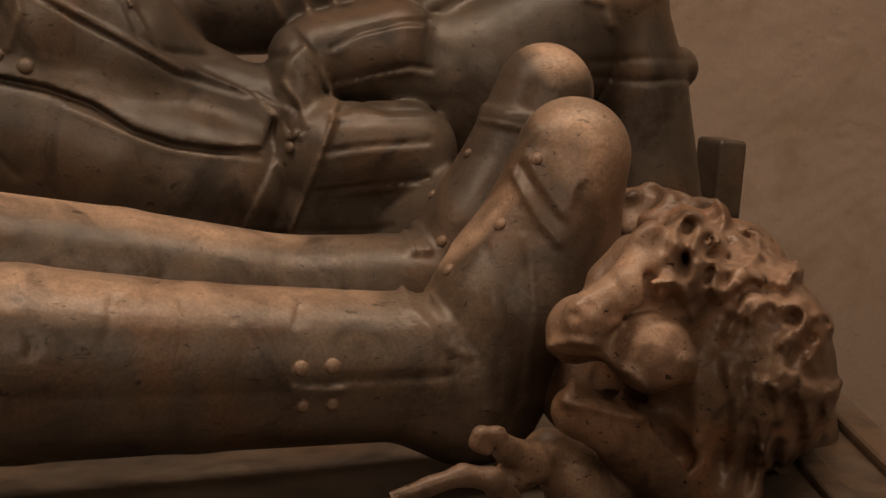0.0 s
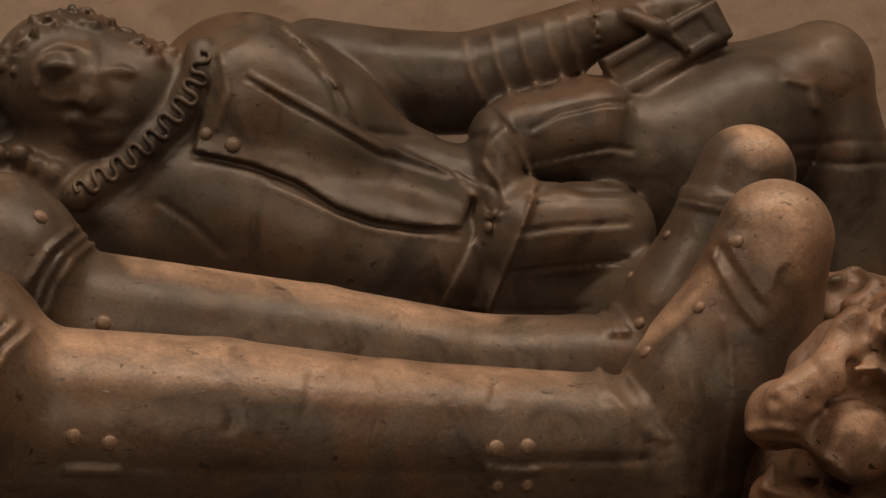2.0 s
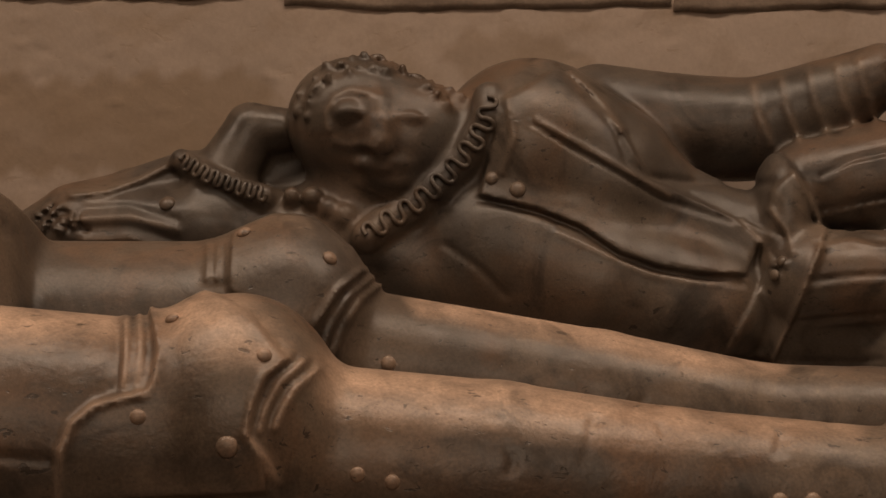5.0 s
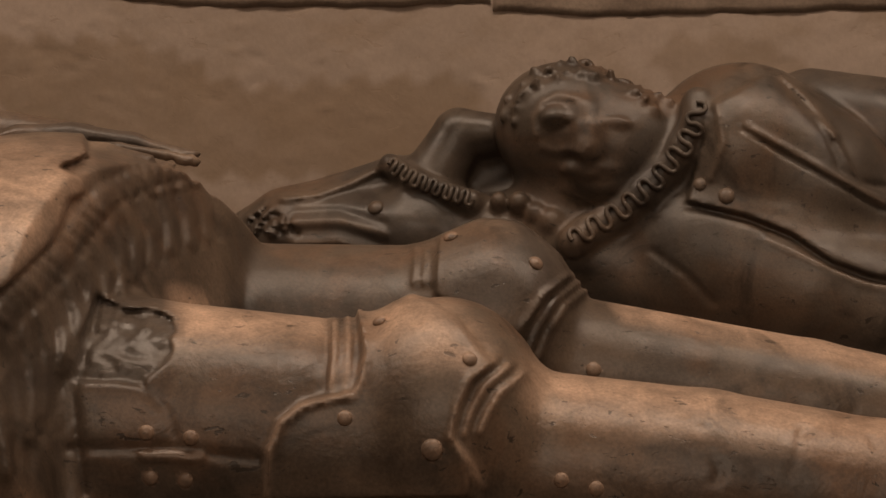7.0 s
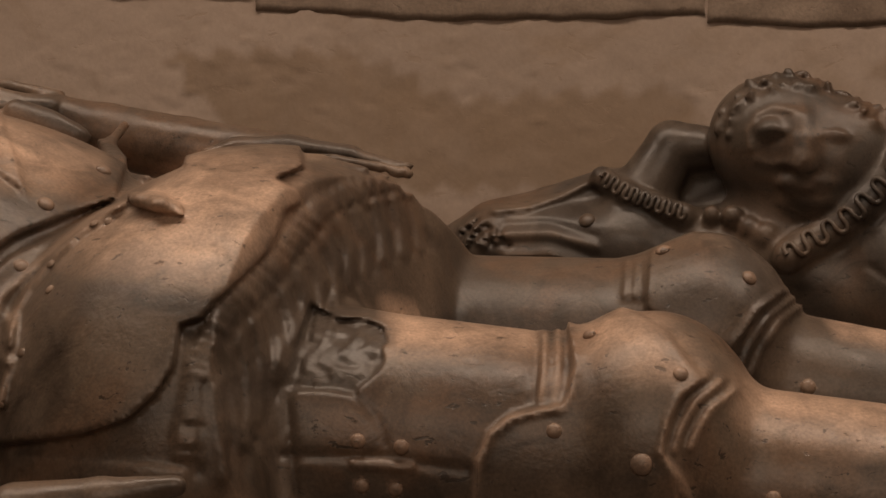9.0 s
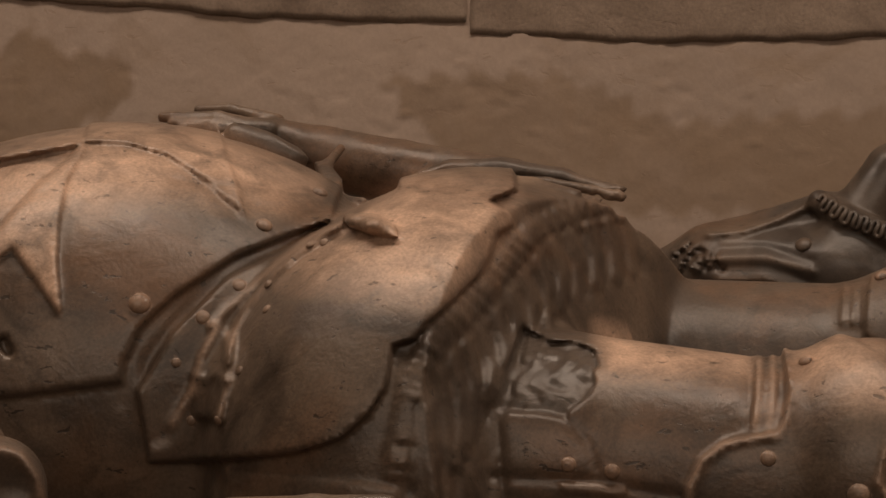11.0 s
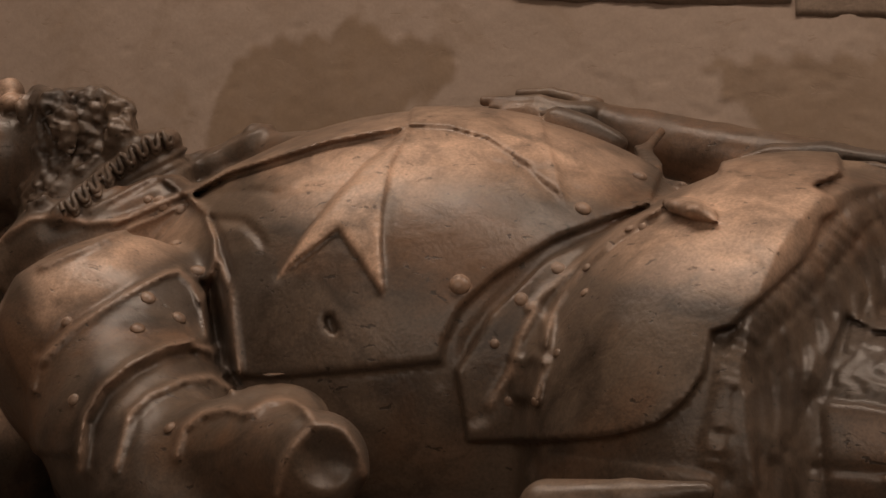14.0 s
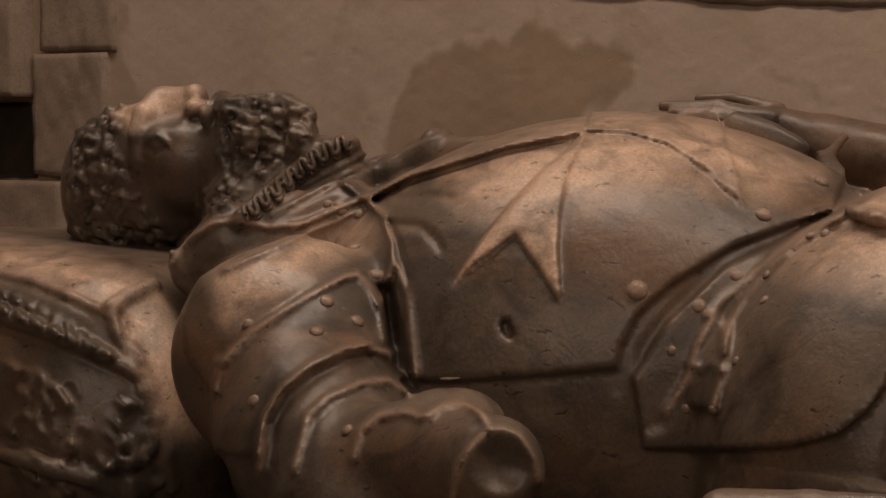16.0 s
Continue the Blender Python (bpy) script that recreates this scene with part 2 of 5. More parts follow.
            self.egg(q, (r, 0.55 * r, 0.7 * r), k, turn)

    def laid(self, uv, radius, k=0.004, proud=0.0):
        """A rounded moulding laid on the surface along a drawn line."""
        spots = [(self.front(u, v), r) for (u, v), r in zip(uv, radius if isinstance(radius, (list, tuple)) else [radius] * len(uv))]
        self.limb([(p[0], p[1] - proud, p[2], r) for p, r in spots if p is not None], k)

    def front(self, u, v, start=None):
        """The first place of the surface straight behind a mark on the front elevation."""
        y = (start or self.deep[0])
        while y < self.lo[1] + self.step * (self.n[1] - 3):
            w = y - FRONT[1]
            p = np.array((u * w, y, FRONT[2] + v * w))
            if np.all(p > self.lo + self.step) and np.all(p < self.lo + self.step * (self.n - 2)) and self.value(p) < 0:
                return p
            y += self.step * 0.5
        return None

    def value(self, p):
        g = (np.array(p) - self.lo) / self.step
        i = np.clip(np.floor(g).astype(int), 0, self.n - 2)
        w = g - i
        out = 0
        for a in (0, 1):
            for b in (0, 1):
                for c in (0, 1):
                    out += (w[0] if a else 1 - w[0]) * (w[1] if b else 1 - w[1]) * (w[2] if c else 1 - w[2]) * self.f[i[0] + a, i[1] + b, i[2] + c]
        return out

    def slope(self, p):
        h = self.step * 1.5
        g = np.array([self.value(np.array(p) + d) - self.value(np.array(p) - d) for d in np.eye(3) * h])
        return g / (np.linalg.norm(g) + 1e-9)

    def snap(self, p):
        """The nearest place on the surface, and the normal there."""
        p = np.array(p, float)
        for _ in range(12):
            p = p - 0.8 * self.value(p) * self.slope(p)
        return p, self.slope(p)

    def skin(self):
        """Vertices and quads of the zero surface (surface nets)."""
        f = self.f
        inside = f < 0
        cell = inside[:-1, :-1, :-1].astype(np.int8)
        count = np.zeros_like(cell)
        corners = [(a, b, c) for a in (0, 1) for b in (0, 1) for c in (0, 1)]
        cut = lambda g, a, b, c: g[a:a + f.shape[0] - 1, b:b + f.shape[1] - 1, c:c + f.shape[2] - 1]
        for k in corners:
            count += cut(inside, *k)
        where = np.argwhere((count > 0) & (count < 8))
        index = np.full(count.shape, -1, np.int32)
        index[tuple(where.T)] = np.arange(len(where))
        val = np.stack([f[where[:, 0] + a, where[:, 1] + b, where[:, 2] + c] for a, b, c in corners], 1)
        total, weight = np.zeros((len(where), 3)), np.zeros(len(where))
        for i, a in enumerate(corners):
            for j, b in enumerate(corners):
                if i < j and sum(abs(u - w) for u, w in zip(a, b)) == 1:
                    hit = (val[:, i] < 0) != (val[:, j] < 0)
                    t = np.where(hit, val[:, i] / np.where(hit, val[:, i] - val[:, j], 1), 0)
                    total += np.where(hit[:, None], np.array(a) + t[:, None] * (np.array(b) - np.array(a)), 0)
                    weight += hit
        verts = self.lo + self.step * (where + total / weight[:, None])
        quads = []
        for ax in range(3):
            o1, o2 = [(1, 0, 0), (0, 1, 0), (0, 0, 1)][(ax + 1) % 3], [(1, 0, 0), (0, 1, 0), (0, 0, 1)][(ax + 2) % 3]
            sl = [slice(1, -1)] * 3
            sl[ax] = slice(0, -1)
            nxt = list(sl)
            nxt[ax] = slice(1, None)
            a, b = inside[tuple(sl)], inside[tuple(nxt)]
            e = np.argwhere(a != b) + [0 if i == ax else 1 for i in range(3)]
            sign = inside[tuple(e.T)]
            o1, o2 = np.array(o1), np.array(o2)
            q = np.stack([index[tuple((e - o).T)] for o in (o1 + o2, o2, 0 * o1, o1)], 1)
            q[~sign] = q[~sign][:, ::-1]
            quads.append(q)
        return verts, np.concatenate(quads)

    def stud(self, uv, radius, height=0.6):
        """A domed rivet head on the surface."""
        for u, v in uv:
            p = self.front(u, v)
            if p is None:
                continue
            p, n = self.snap(p)
            self.knobs.append((p + 0.3 * radius * n, radius))
            q = Vector(n).to_track_quat("Z", "Y").to_matrix()
            verts, faces = [], []
            for i in range(7):
                for j in range(14):
                    a, b = math.pi * 0.62 * i / 6, 2 * math.pi * j / 14
                    o = q @ Vector((math.sin(a) * math.cos(b), math.sin(a) * math.sin(b), math.cos(a) * height))
                    verts.append(p + radius * np.array(o))
            for i in range(6):
                for j in range(14):
                    faces.append((i * 14 + j, i * 14 + 14 + j, i * 14 + 14 + (j + 1) % 14, i * 14 + (j + 1) % 14))
            self.extra.append((np.array(verts), np.array(faces)))

    def cord(self, points, radius, sides=8):
        """A round cord through points, joined to the statue."""
        pts = [Vector(p) for p in points]
        verts, faces = [], []
        side = None
        for i, p in enumerate(pts):
            way = (pts[min(i + 1, len(pts) - 1)] - pts[max(i - 1, 0)]).normalized()
            side = (Vector((0, -1, 0.3)) if side is None else side)
            side = (side - way * side.dot(way)).normalized()
            up = way.cross(side)
            for j in range(sides):
                a = 2 * math.pi * j / sides
                verts.append(np.array(p + radius * (side * math.cos(a) + up * math.sin(a))))
        for i in range(len(pts) - 1):
            for j in range(sides):
                faces.append((i * sides + j, i * sides + (j + 1) % sides, i * sides + sides + (j + 1) % sides, i * sides + sides + j))
        self.extra.append((np.array(verts), np.array(faces)))

    def frill(self, a, b, waves, swing, radius, lift=(0, -0.3, 1)):
        """A ruffled ribbon edge from a to b."""
        a, b = Vector(a), Vector(b)
        way = (b - a).normalized()
        out = Vector(lift)
        out = (out - way * out.dot(way)).normalized()
        n = waves * 12
        self.cord([a + (b - a) * (i / n) + way * (swing * 0.45 * math.sin(4 * math.pi * waves * i / n)) + out * (swing * math.sin(2 * math.pi * waves * i / n)) for i in range(n + 1)], radius)

    def ruffle(self, uv, waves, swing, radius, proud=0.003):
        """A ruffled ribbon edge laid on the surface along a drawn line."""
        uv = [Vector(p) for p in uv]
        ends = [0.0]
        for a, b in zip(uv, uv[1:]):
            ends.append(ends[-1] + (b - a).length)
        pts, last = [], None
        n = waves * 14
        for i in range(n + 1):
            s = ends[-1] * i / n
            k = max(j for j in range(len(uv) - 1) if ends[j] <= s + 1e-9)
            way = (uv[k + 1] - uv[k]).normalized()
            q = uv[k] + way * (s - ends[k])
            a = 2 * math.pi * waves * i / n
            q = q + way * (-0.2 * swing * math.sin(2 * a)) + Vector((-way.y, way.x)) * (swing * math.sin(a))
            p = self.front(q.x, q.y)
            y = p[1] if p is not None else last
            if y is None:
                continue
            y = y if last is None else last + max(-0.004, min(0.004, y - last))
            last = y
            w = y - proud - FRONT[1]
            pts.append((q.x * w, y - proud, FRONT[2] + q.y * w))
        if len(pts) > 3:
            self.cord(pts, radius)

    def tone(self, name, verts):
        """How far each vertex lies inside the outlines kept under a name (bare or broken stone, wear, painted top
        light).
        """
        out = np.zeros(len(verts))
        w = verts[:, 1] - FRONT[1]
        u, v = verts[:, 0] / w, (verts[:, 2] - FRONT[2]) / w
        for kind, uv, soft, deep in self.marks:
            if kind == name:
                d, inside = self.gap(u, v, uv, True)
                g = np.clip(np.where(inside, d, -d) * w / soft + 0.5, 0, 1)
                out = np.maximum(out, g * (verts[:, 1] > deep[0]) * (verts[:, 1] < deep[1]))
        for p, r in self.knobs if name == "worn_lit_stain" else ():
            at = np.nonzero(np.abs(verts[:, 0] - p[0]) < r)[0]
            d = np.linalg.norm(verts[at] - p, axis=1)
            out[at] = np.maximum(out[at], 0.4 * (d < 1.05 * r))
        for uv, width, deep in self.edges if name == "worn_lit_stain" else ():
            a = np.array(uv)
            pad = 2.5 * width
            lo, hi = a.min(0) - pad, a.max(0) + pad
            at = np.nonzero((u > lo[0]) & (u < hi[0]) & (v > lo[1]) & (v < hi[1]) & (verts[:, 1] > deep[0]) & (verts[:, 1] < deep[1]))[0]
            if len(at):
                d, _ = self.gap(u[at], v[at], uv, False)
                out[at] = np.maximum(out[at], 0.42 * np.exp(-(d * w[at] / width) ** 2))
        return out

    def statue(self):
        """All of it as one list of vertices and one of quads."""
        verts, quads = self.skin()
        a = np.concatenate([quads[:, i] for i in range(4)] * 2)
        b = np.concatenate([quads[:, (i + 1) % 4] for i in range(4)] + [quads[:, (i + 3) % 4] for i in range(4)])
        share = np.bincount(a, minlength=len(verts))
        for _ in range(1):
            mean = np.stack([np.bincount(a, verts[b, i], len(verts)) for i in range(3)], 1) / share[:, None]
            verts = 0.5 * verts + 0.5 * mean
        vs, qs, n = [verts], [quads], len(verts)
        for v, q in self.extra:
            vs.append(v)
            qs.append(q + n)
            n += len(v)
        return np.concatenate(vs), np.concatenate(qs)

# ---- the setting ----
WALL_Y = 0.85


def wall_sheet():
    """The plaster face: uneven, chipped, with darker damp stains."""
    rnd = np.random.RandomState(5)
    xs = np.concatenate([np.linspace(-4, -2.5, 12), np.linspace(-2.49, 1.6, 760), np.linspace(1.62, 4, 12)])
    zs = np.concatenate([np.linspace(0, 0.9, 8), np.linspace(0.905, 1.75, 190), np.linspace(1.78, 3.8, 10)])
    x, z = np.meshgrid(xs, zs, indexing="ij")
    y = np.zeros_like(x)
    for scale, amount in ((1.5, 0.004), (4, 0.003), (11, 0.0012), (30, 0.0006), (75, 0.0004)):
        for _ in range(5):
            a, p = rnd.uniform(0, 6.28), rnd.uniform(0, 6.28)
            y += amount * 0.16 * np.sin(scale * rnd.uniform(0.7, 1.4) * 2 * (x * math.cos(a) + 1.6 * z * math.sin(a)) + p)
    for k in range(420):
        cx, cz = rnd.uniform(-2.2, 1.5), rnd.uniform(1.0, 1.5)
        if k < 70:
            cx, cz = -0.62 + rnd.normal() * 0.22, 1.40 + rnd.normal() * 0.035
        r, d, tilt = rnd.uniform(0.002, 0.008), rnd.uniform(0.0004, 0.0014), rnd.uniform(-0.3, 0.3)
        i0, i1 = np.searchsorted(xs, (cx - 4 * r, cx + 4 * r))
        j0, j1 = np.searchsorted(zs, (cz - 3 * r, cz + 3 * r))
        e, g = x[i0:i1, j0:j1] - cx, z[i0:i1, j0:j1] - cz - tilt * (x[i0:i1, j0:j1] - cx)
        y[i0:i1, j0:j1] += d * np.exp(-(e / (1.5 * r)) ** 2 - (g / (0.6 * r)) ** 2) * (1 if k % 4 else -1)
    verts = np.stack([x, WALL_Y + y, z], -1).reshape(-1, 3)
    a = (np.arange(len(xs) - 1)[:, None] * len(zs) + np.arange(len(zs) - 1)).ravel()
    quads = np.stack([a, a + len(zs), a + len(zs) + 1, a + 1], 1)
    back = np.array([(u, v, w) for u in (-4, 4) for v in (WALL_Y + 0.02, WALL_Y + 0.4) for w in (0, 3.8)])
    box = np.array([(0, 4, 5, 1), (2, 3, 7, 6), (0, 1, 3, 2), (4, 6, 7, 5), (0, 2, 6, 4), (1, 5, 7, 3)]) + len(verts)
    ob = link_mesh("wall_north", np.concatenate([verts, back]), np.concatenate([quads, box]), PLASTER)
    u, v = verts[:, 0] / (verts[:, 1] - FRONT[1]), (verts[:, 2] - FRONT[2]) / (verts[:, 1] - FRONT[1])
    u2 = u + 0.003 * np.sin(v * 150 + 3 * np.sin(u * 90)) + 0.0006 * np.sin(v * 700 + u * 300)
    v2 = v + 0.003 * np.sin(u * 260 + 2 * np.sin(v * 130)) + 0.0005 * np.sin(u * 800)
    stain = np.zeros(len(verts))
    for outline, amount in (([(-0.3223, 0.0380), (-0.2809, 0.0411), (-0.2198, 0.0391), (-0.1864, 0.0307), (-0.1665, 0.0176), (-0.1434, 0.0111), (-0.1042, 0.0158), (-0.0240, 0.0172), (0.0082, -0.0369), (-0.2542, -0.0418), (-0.3121, 0.0213)], 0.9),
                            ([(-0.6760, -0.0352), (-0.6729, 0.0183), (-0.6523, 0.0483), (-0.6257, 0.0572), (-0.5826, 0.0601), (-0.5614, 0.0706), (-0.5489, 0.0685), (-0.5407, 0.0574), (-0.5041, 0.0567), (-0.4881, 0.0457), (-0.4922, 0.0279), (-0.5164, 0.0137), (-0.5412, -0.0081), (-0.5835, -0.0342)], 1.0),
                            ([(0.0779, 0.0277), (0.0969, 0.0405), (0.1288, 0.0420), (0.1607, 0.0324), (0.1769, 0.0101), (0.0973, 0.0102)], 0.6),
                            ([(-1.0543, -0.1211), (-1.0489, 0.1057), (-0.9106, 0.1002), (-0.9199, 0.0578), (-0.8949, 0.0148), (-0.9076, -0.0711), (-0.9315, -0.1154)], 0.7)):
        d, inside = Clay.gap(u2, v2, outline, True)
        stain = np.maximum(stain, amount * np.clip(np.where(inside, d, -d) / 0.006 + 0.5, 0, 1))
    # on the wall this shared attribute holds only the stains
    ob.data.attributes.new("worn_lit_stain", "FLOAT", "POINT").data.foreach_set("value", np.concatenate([stain, np.zeros(8)]).astype(np.float32))
    return tagged(ob, "worn brown plaster wall with damp stains and chips", "wall", kind="structure")


def rough_stone(lo, hi, seed, left=0.0, right=0.0):
    """A hewn block with uneven faces; left and right drop the ends of its lower edge."""
    rnd = random.Random(seed)
    n, m = max(4, int((hi[0] - lo[0]) / 0.009)), max(4, int((hi[2] - lo[2]) / 0.009))
    verts, faces = [], []
    for i in range(n + 1):
        for j in range(m + 1):
            s, t = i / n, j / m
            edge = min(s, 1 - s) * n < 0.5 or j in (0, m)
            wave = 0.004 * math.sin(5 * s * (hi[0] - lo[0]) + 1.7 * seed) + 0.003 * math.sin(11 * s * (hi[0] - lo[0]) + seed) + 0.0012 * math.sin(31 * s * (hi[0] - lo[0]) + 2.3 * seed) + 0.0007 * math.sin(97 * s * (hi[0] - lo[0]))
            z0 = lo[2] - left * (1 - s) - right * s + wave + 0.0003 * rnd.uniform(-1, 1)
            verts.append((lo[0] + s * (hi[0] - lo[0]) + 0.001 * rnd.uniform(-1, 1), lo[1] + 0.0008 * rnd.uniform(-1, 1) + 0.0015 * math.sin(23 * s + seed) * math.sin(17 * t + 2 * seed) + (0.0015 if edge else 0), z0 + t * (hi[2] - z0)))
    for i in range(n):
        for j in range(m):
            a = i * (m + 1) + j
            faces.append((a, a + m + 1, a + m + 2, a + 1))
    rim = [j for j in range(m + 1)] + [i * (m + 1) + m for i in range(1, n + 1)] + [n * (m + 1) + j for j in range(m - 1, -1, -1)] + [i * (m + 1) for i in range(n - 1, 0, -1)]
    k = len(verts)
    verts += [(verts[r][0], hi[1], verts[r][2]) for r in rim]
    for a in range(len(rim)):
        b = (a + 1) % len(rim)
        faces.append((rim[a], rim[b], k + b, k + a))
    return verts, faces


wall = wall_sheet()
Y = WALL_Y
for i, (x0, x1, z, front, a, b) in enumerate(((-1.93, -1.16, 1.572, 0.0036, 0, 0.02), (-1.158, -0.57, 1.530, 0.0036, -0.012, 0.02), (-0.566, -0.02, 1.486, 0.0036, -0.008, 0.005), (-0.017, 0.45, 1.474, 0.0036, -0.004, 0.006), (0.453, 1.4, 1.470, 0.0036, 0, 0))):
    link_mesh("stone", *rough_stone((x0, Y - front, z), (x1, Y + 0.03, 1.80), i, a, b), MASONRY, wall)
for i, (x0, x1, z0, z1, front) in enumerate(((-2.115, -1.955, 1.285, 1.488, 0.016), (-2.10, -1.940, 1.496, 1.75, 0.012), (-2.42, -2.125, 1.415, 1.75, 0.05), (-2.42, -2.045, 1.05, 1.280, 0.03), (-2.55, -2.26, 1.286, 1.410, 0.05))):
    link_mesh("stone", *rough_stone((x0, Y - front, z0), (x1, Y + 0.03, z1), 20 + i), MASONRY, wall)
# flat dark sheet painted as the hole's shade; the wall isn't cut here
link_mesh("hole_shade_sheet", *rough_stone((-2.26, Y - 0.0065, 1.286), (-2.12, Y + 0.03, 1.41), 40), HOLE_SHADE, wall)
tagged(part("floor", slab_box((-4, -4, -0.2), (4, 2, 0), 0), MASONRY), "dark stone floor", "floor", kind="structure")
tagged(part("ceiling", slab_box((-4, -4, 3.8), (4, 2, 4.0), 0), MASONRY), "plain dim ceiling", "ceiling", kind="structure")
# unseen wall, made pale to bounce fill onto the fronts
tagged(part("wall_south", slab_box((-4, -4.3, 0), (4, -4, 3.8), 0), PLASTER), "unseen pale plaster wall that bounces fill light", "wall", kind="structure")
tagged(part("wall_west", slab_box((-4.3, -4, 0), (-4, 1.2, 3.8), 0), MASONRY), "plain dark stone wall", "wall", kind="structure")
tagged(part("wall_east", slab_box((4, -4, 0), (4.3, 1.2, 3.8), 0), MASONRY), "plain dark stone wall", "wall", kind="structure")


def prism(corners, z0, z1, bevel=0.004):
    bm = bmesh.new()
    f = bm.faces.new([bm.verts.new((x, y, z0)) for x, y in corners])
    up = bmesh.ops.extrude_face_region(bm, geom=[f])
    bmesh.ops.translate(bm, vec=(0, 0, z1 - z0), verts=[v for v in up["geom"] if isinstance(v, bmesh.types.BMVert)])
    bmesh.ops.recalc_face_normals(bm, faces=bm.faces[:])
    if bevel:
        bmesh.ops.bevel(bm, geom=bm.edges[:], offset=bevel, segments=2, affect="EDGES", profile=0.5)
    return bm


# the tomb chest, its end slanting
tomb = tagged(new("tomb_chest"), "brown carved stone tomb chest under the statues", "tomb")
part("body", prism([(-1.62, -0.37), (0.66, -0.37), (1.06, Y - 0.012), (-1.62, Y - 0.012)], 0.0, 0.93), DARK_ALABASTER, tomb)
part("top_slab", prism([(-1.66, -0.42), (0.685, -0.42), (1.115, Y - 0.012), (-1.66, Y - 0.012)], 0.93, 1.0), DARK_ALABASTER, tomb)
part("moulding", prism([(0.60, -0.42), (0.622, -0.42), (1.052, Y - 0.014), (1.03, Y - 0.014)], 0.995, 1.006, 0.003), DARK_ALABASTER, tomb)
part("edge_moulding", prism([(0.66, -0.425), (0.69, -0.425), (1.12, Y - 0.014), (1.09, Y - 0.014)], 0.985, 1.008, 0.004), DARK_ALABASTER, tomb)



# ---- statue of a knight in armour, lying on his back ----
def knight():
    c = Clay((-1.30, -0.46, 0.985), (0.70, 0.30, 1.43), STEP)
    # thigh, knee, shin and foot of either leg
    c.limb([(-0.38, -0.115, 1.150, 0.10), (-0.25, -0.105, 1.140, 0.094), (-0.11, -0.10, 1.136, 0.083)])
    c.egg((-0.041, -0.10, 1.143), (0.074, 0.09, 0.092), 0.012)
    c.limb([(0.0, -0.10, 1.118, 0.07), (0.13, -0.10, 1.108, 0.066), (0.25, -0.10, 1.096, 0.058), (0.40, -0.10, 1.085, 0.053), (0.45, -0.10, 1.065, 0.056), (0.482, -0.10, 1.12, 0.060), (0.515, -0.10, 1.18, 0.050), (0.532, -0.10, 1.232, 0.042)], 0.012)
    c.limb([(-0.38, 0.12, 1.165, 0.09), (-0.06, 0.12, 1.168, 0.084)])
    c.egg((-0.012, 0.12, 1.184), (0.075, 0.085, 0.087), 0.02)
    c.limb([(0.04, 0.12, 1.150, 0.064), (0.235, 0.12, 1.118, 0.061), (0.37, 0.12, 1.096, 0.054), (0.46, 0.12, 1.093, 0.053), (0.52, 0.12, 1.09, 0.055), (0.553, 0.12, 1.14, 0.058), (0.587, 0.12, 1.205, 0.05), (0.606, 0.12, 1.262, 0.042)], 0.012)
    # back, breast, and the flaring skirt of plates and mail
    c.limb([(-0.85, 0, 1.09, 0.09), (-0.3, 0, 1.09, 0.09)], flat=(1, 2.0, 1))
    c.egg((-0.62, 0, 1.165), (0.27, 0.225, 0.203), 0.01)
    c.egg((-0.33, 0, 1.128), (0.20, 0.265, 0.207), 0.010, trim=((0.88, -0.33, 0.30), (-0.232, 0.05, 1.324)))
    c.limb([(-0.86, 0, 1.20, 0.10), (-0.97, 0.01, 1.24, 0.08)], 0.03)
    # near arm: shoulder plate, lames, elbow cup, sleeve
    c.egg((-0.795, -0.2, 1.192), (0.090, 0.095, 0.085), 0.012)
    c.limb([(-0.785, -0.21, 1.18, 0.080), (-0.72, -0.27, 1.145, 0.066), (-0.66, -0.31, 1.118, 0.056), (-0.52, -0.35, 1.06, 0.042)], 0.012)
    c.limb([(-0.626, -0.315, 1.147, 0.038), (-0.567, -0.340, 1.155, 0.034), (-0.525, -0.362, 1.161, 0.031)], 0.012)
    c.limb([(-0.497, -0.392, 1.169, 0.023), (-0.451, -0.450, 1.181, 0.04)], 0.003, cut=True)
    c.egg((-0.592, -0.300, 1.174), (0.036, 0.03, 0.022), 0.01)
    # far arm behind the waist, its hand open
    c.limb([(-0.686, 0.240, 1.376, 0.007), (-0.635, 0.240, 1.376, 0.010), (-0.584, 0.240, 1.367, 0.016), (-0.540, 0.240, 1.348, 0.028), (-0.465, 0.240, 1.333, 0.030), (-0.363, 0.240, 1.325, 0.022)], 0.008)
    c.limb([(-0.669, 0.260, 1.391, 0.0055), (-0.637, 0.260, 1.391, 0.006), (-0.590, 0.255, 1.380, 0.008)], 0.004)
    for k in range(3):
        c.limb([(-0.690 + 0.012 * k, 0.225 - 0.006 * k, 1.384 - 0.006 * k, 0.005), (-0.635, 0.225 - 0.006 * k, 1.384 - 0.006 * k, 0.006), (-0.585, 0.225, 1.372, 0.008)], 0.003)
    c.limb([(-0.605, 0.200, 1.365, 0.008), (-0.574, 0.200, 1.355, 0.009), (-0.552, 0.200, 1.348, 0.008)], 0.006)
    c.limb([(-0.508, 0.200, 1.356, 0.004), (-0.510, 0.170, 1.342, 0.0045), (-0.489, 0.120, 1.324, 0.0045), (-0.463, 0.080, 1.314, 0.0045), (-0.441, 0.060, 1.314, 0.004)], 0.004)
    # head on the pillow
    c.egg((-1.163, 0.020, 1.305), (0.068, 0.058, 0.080), 0.02)
    c.egg((-1.102, 0.020, 1.325), (0.056, 0.054, 0.074), 0.03)
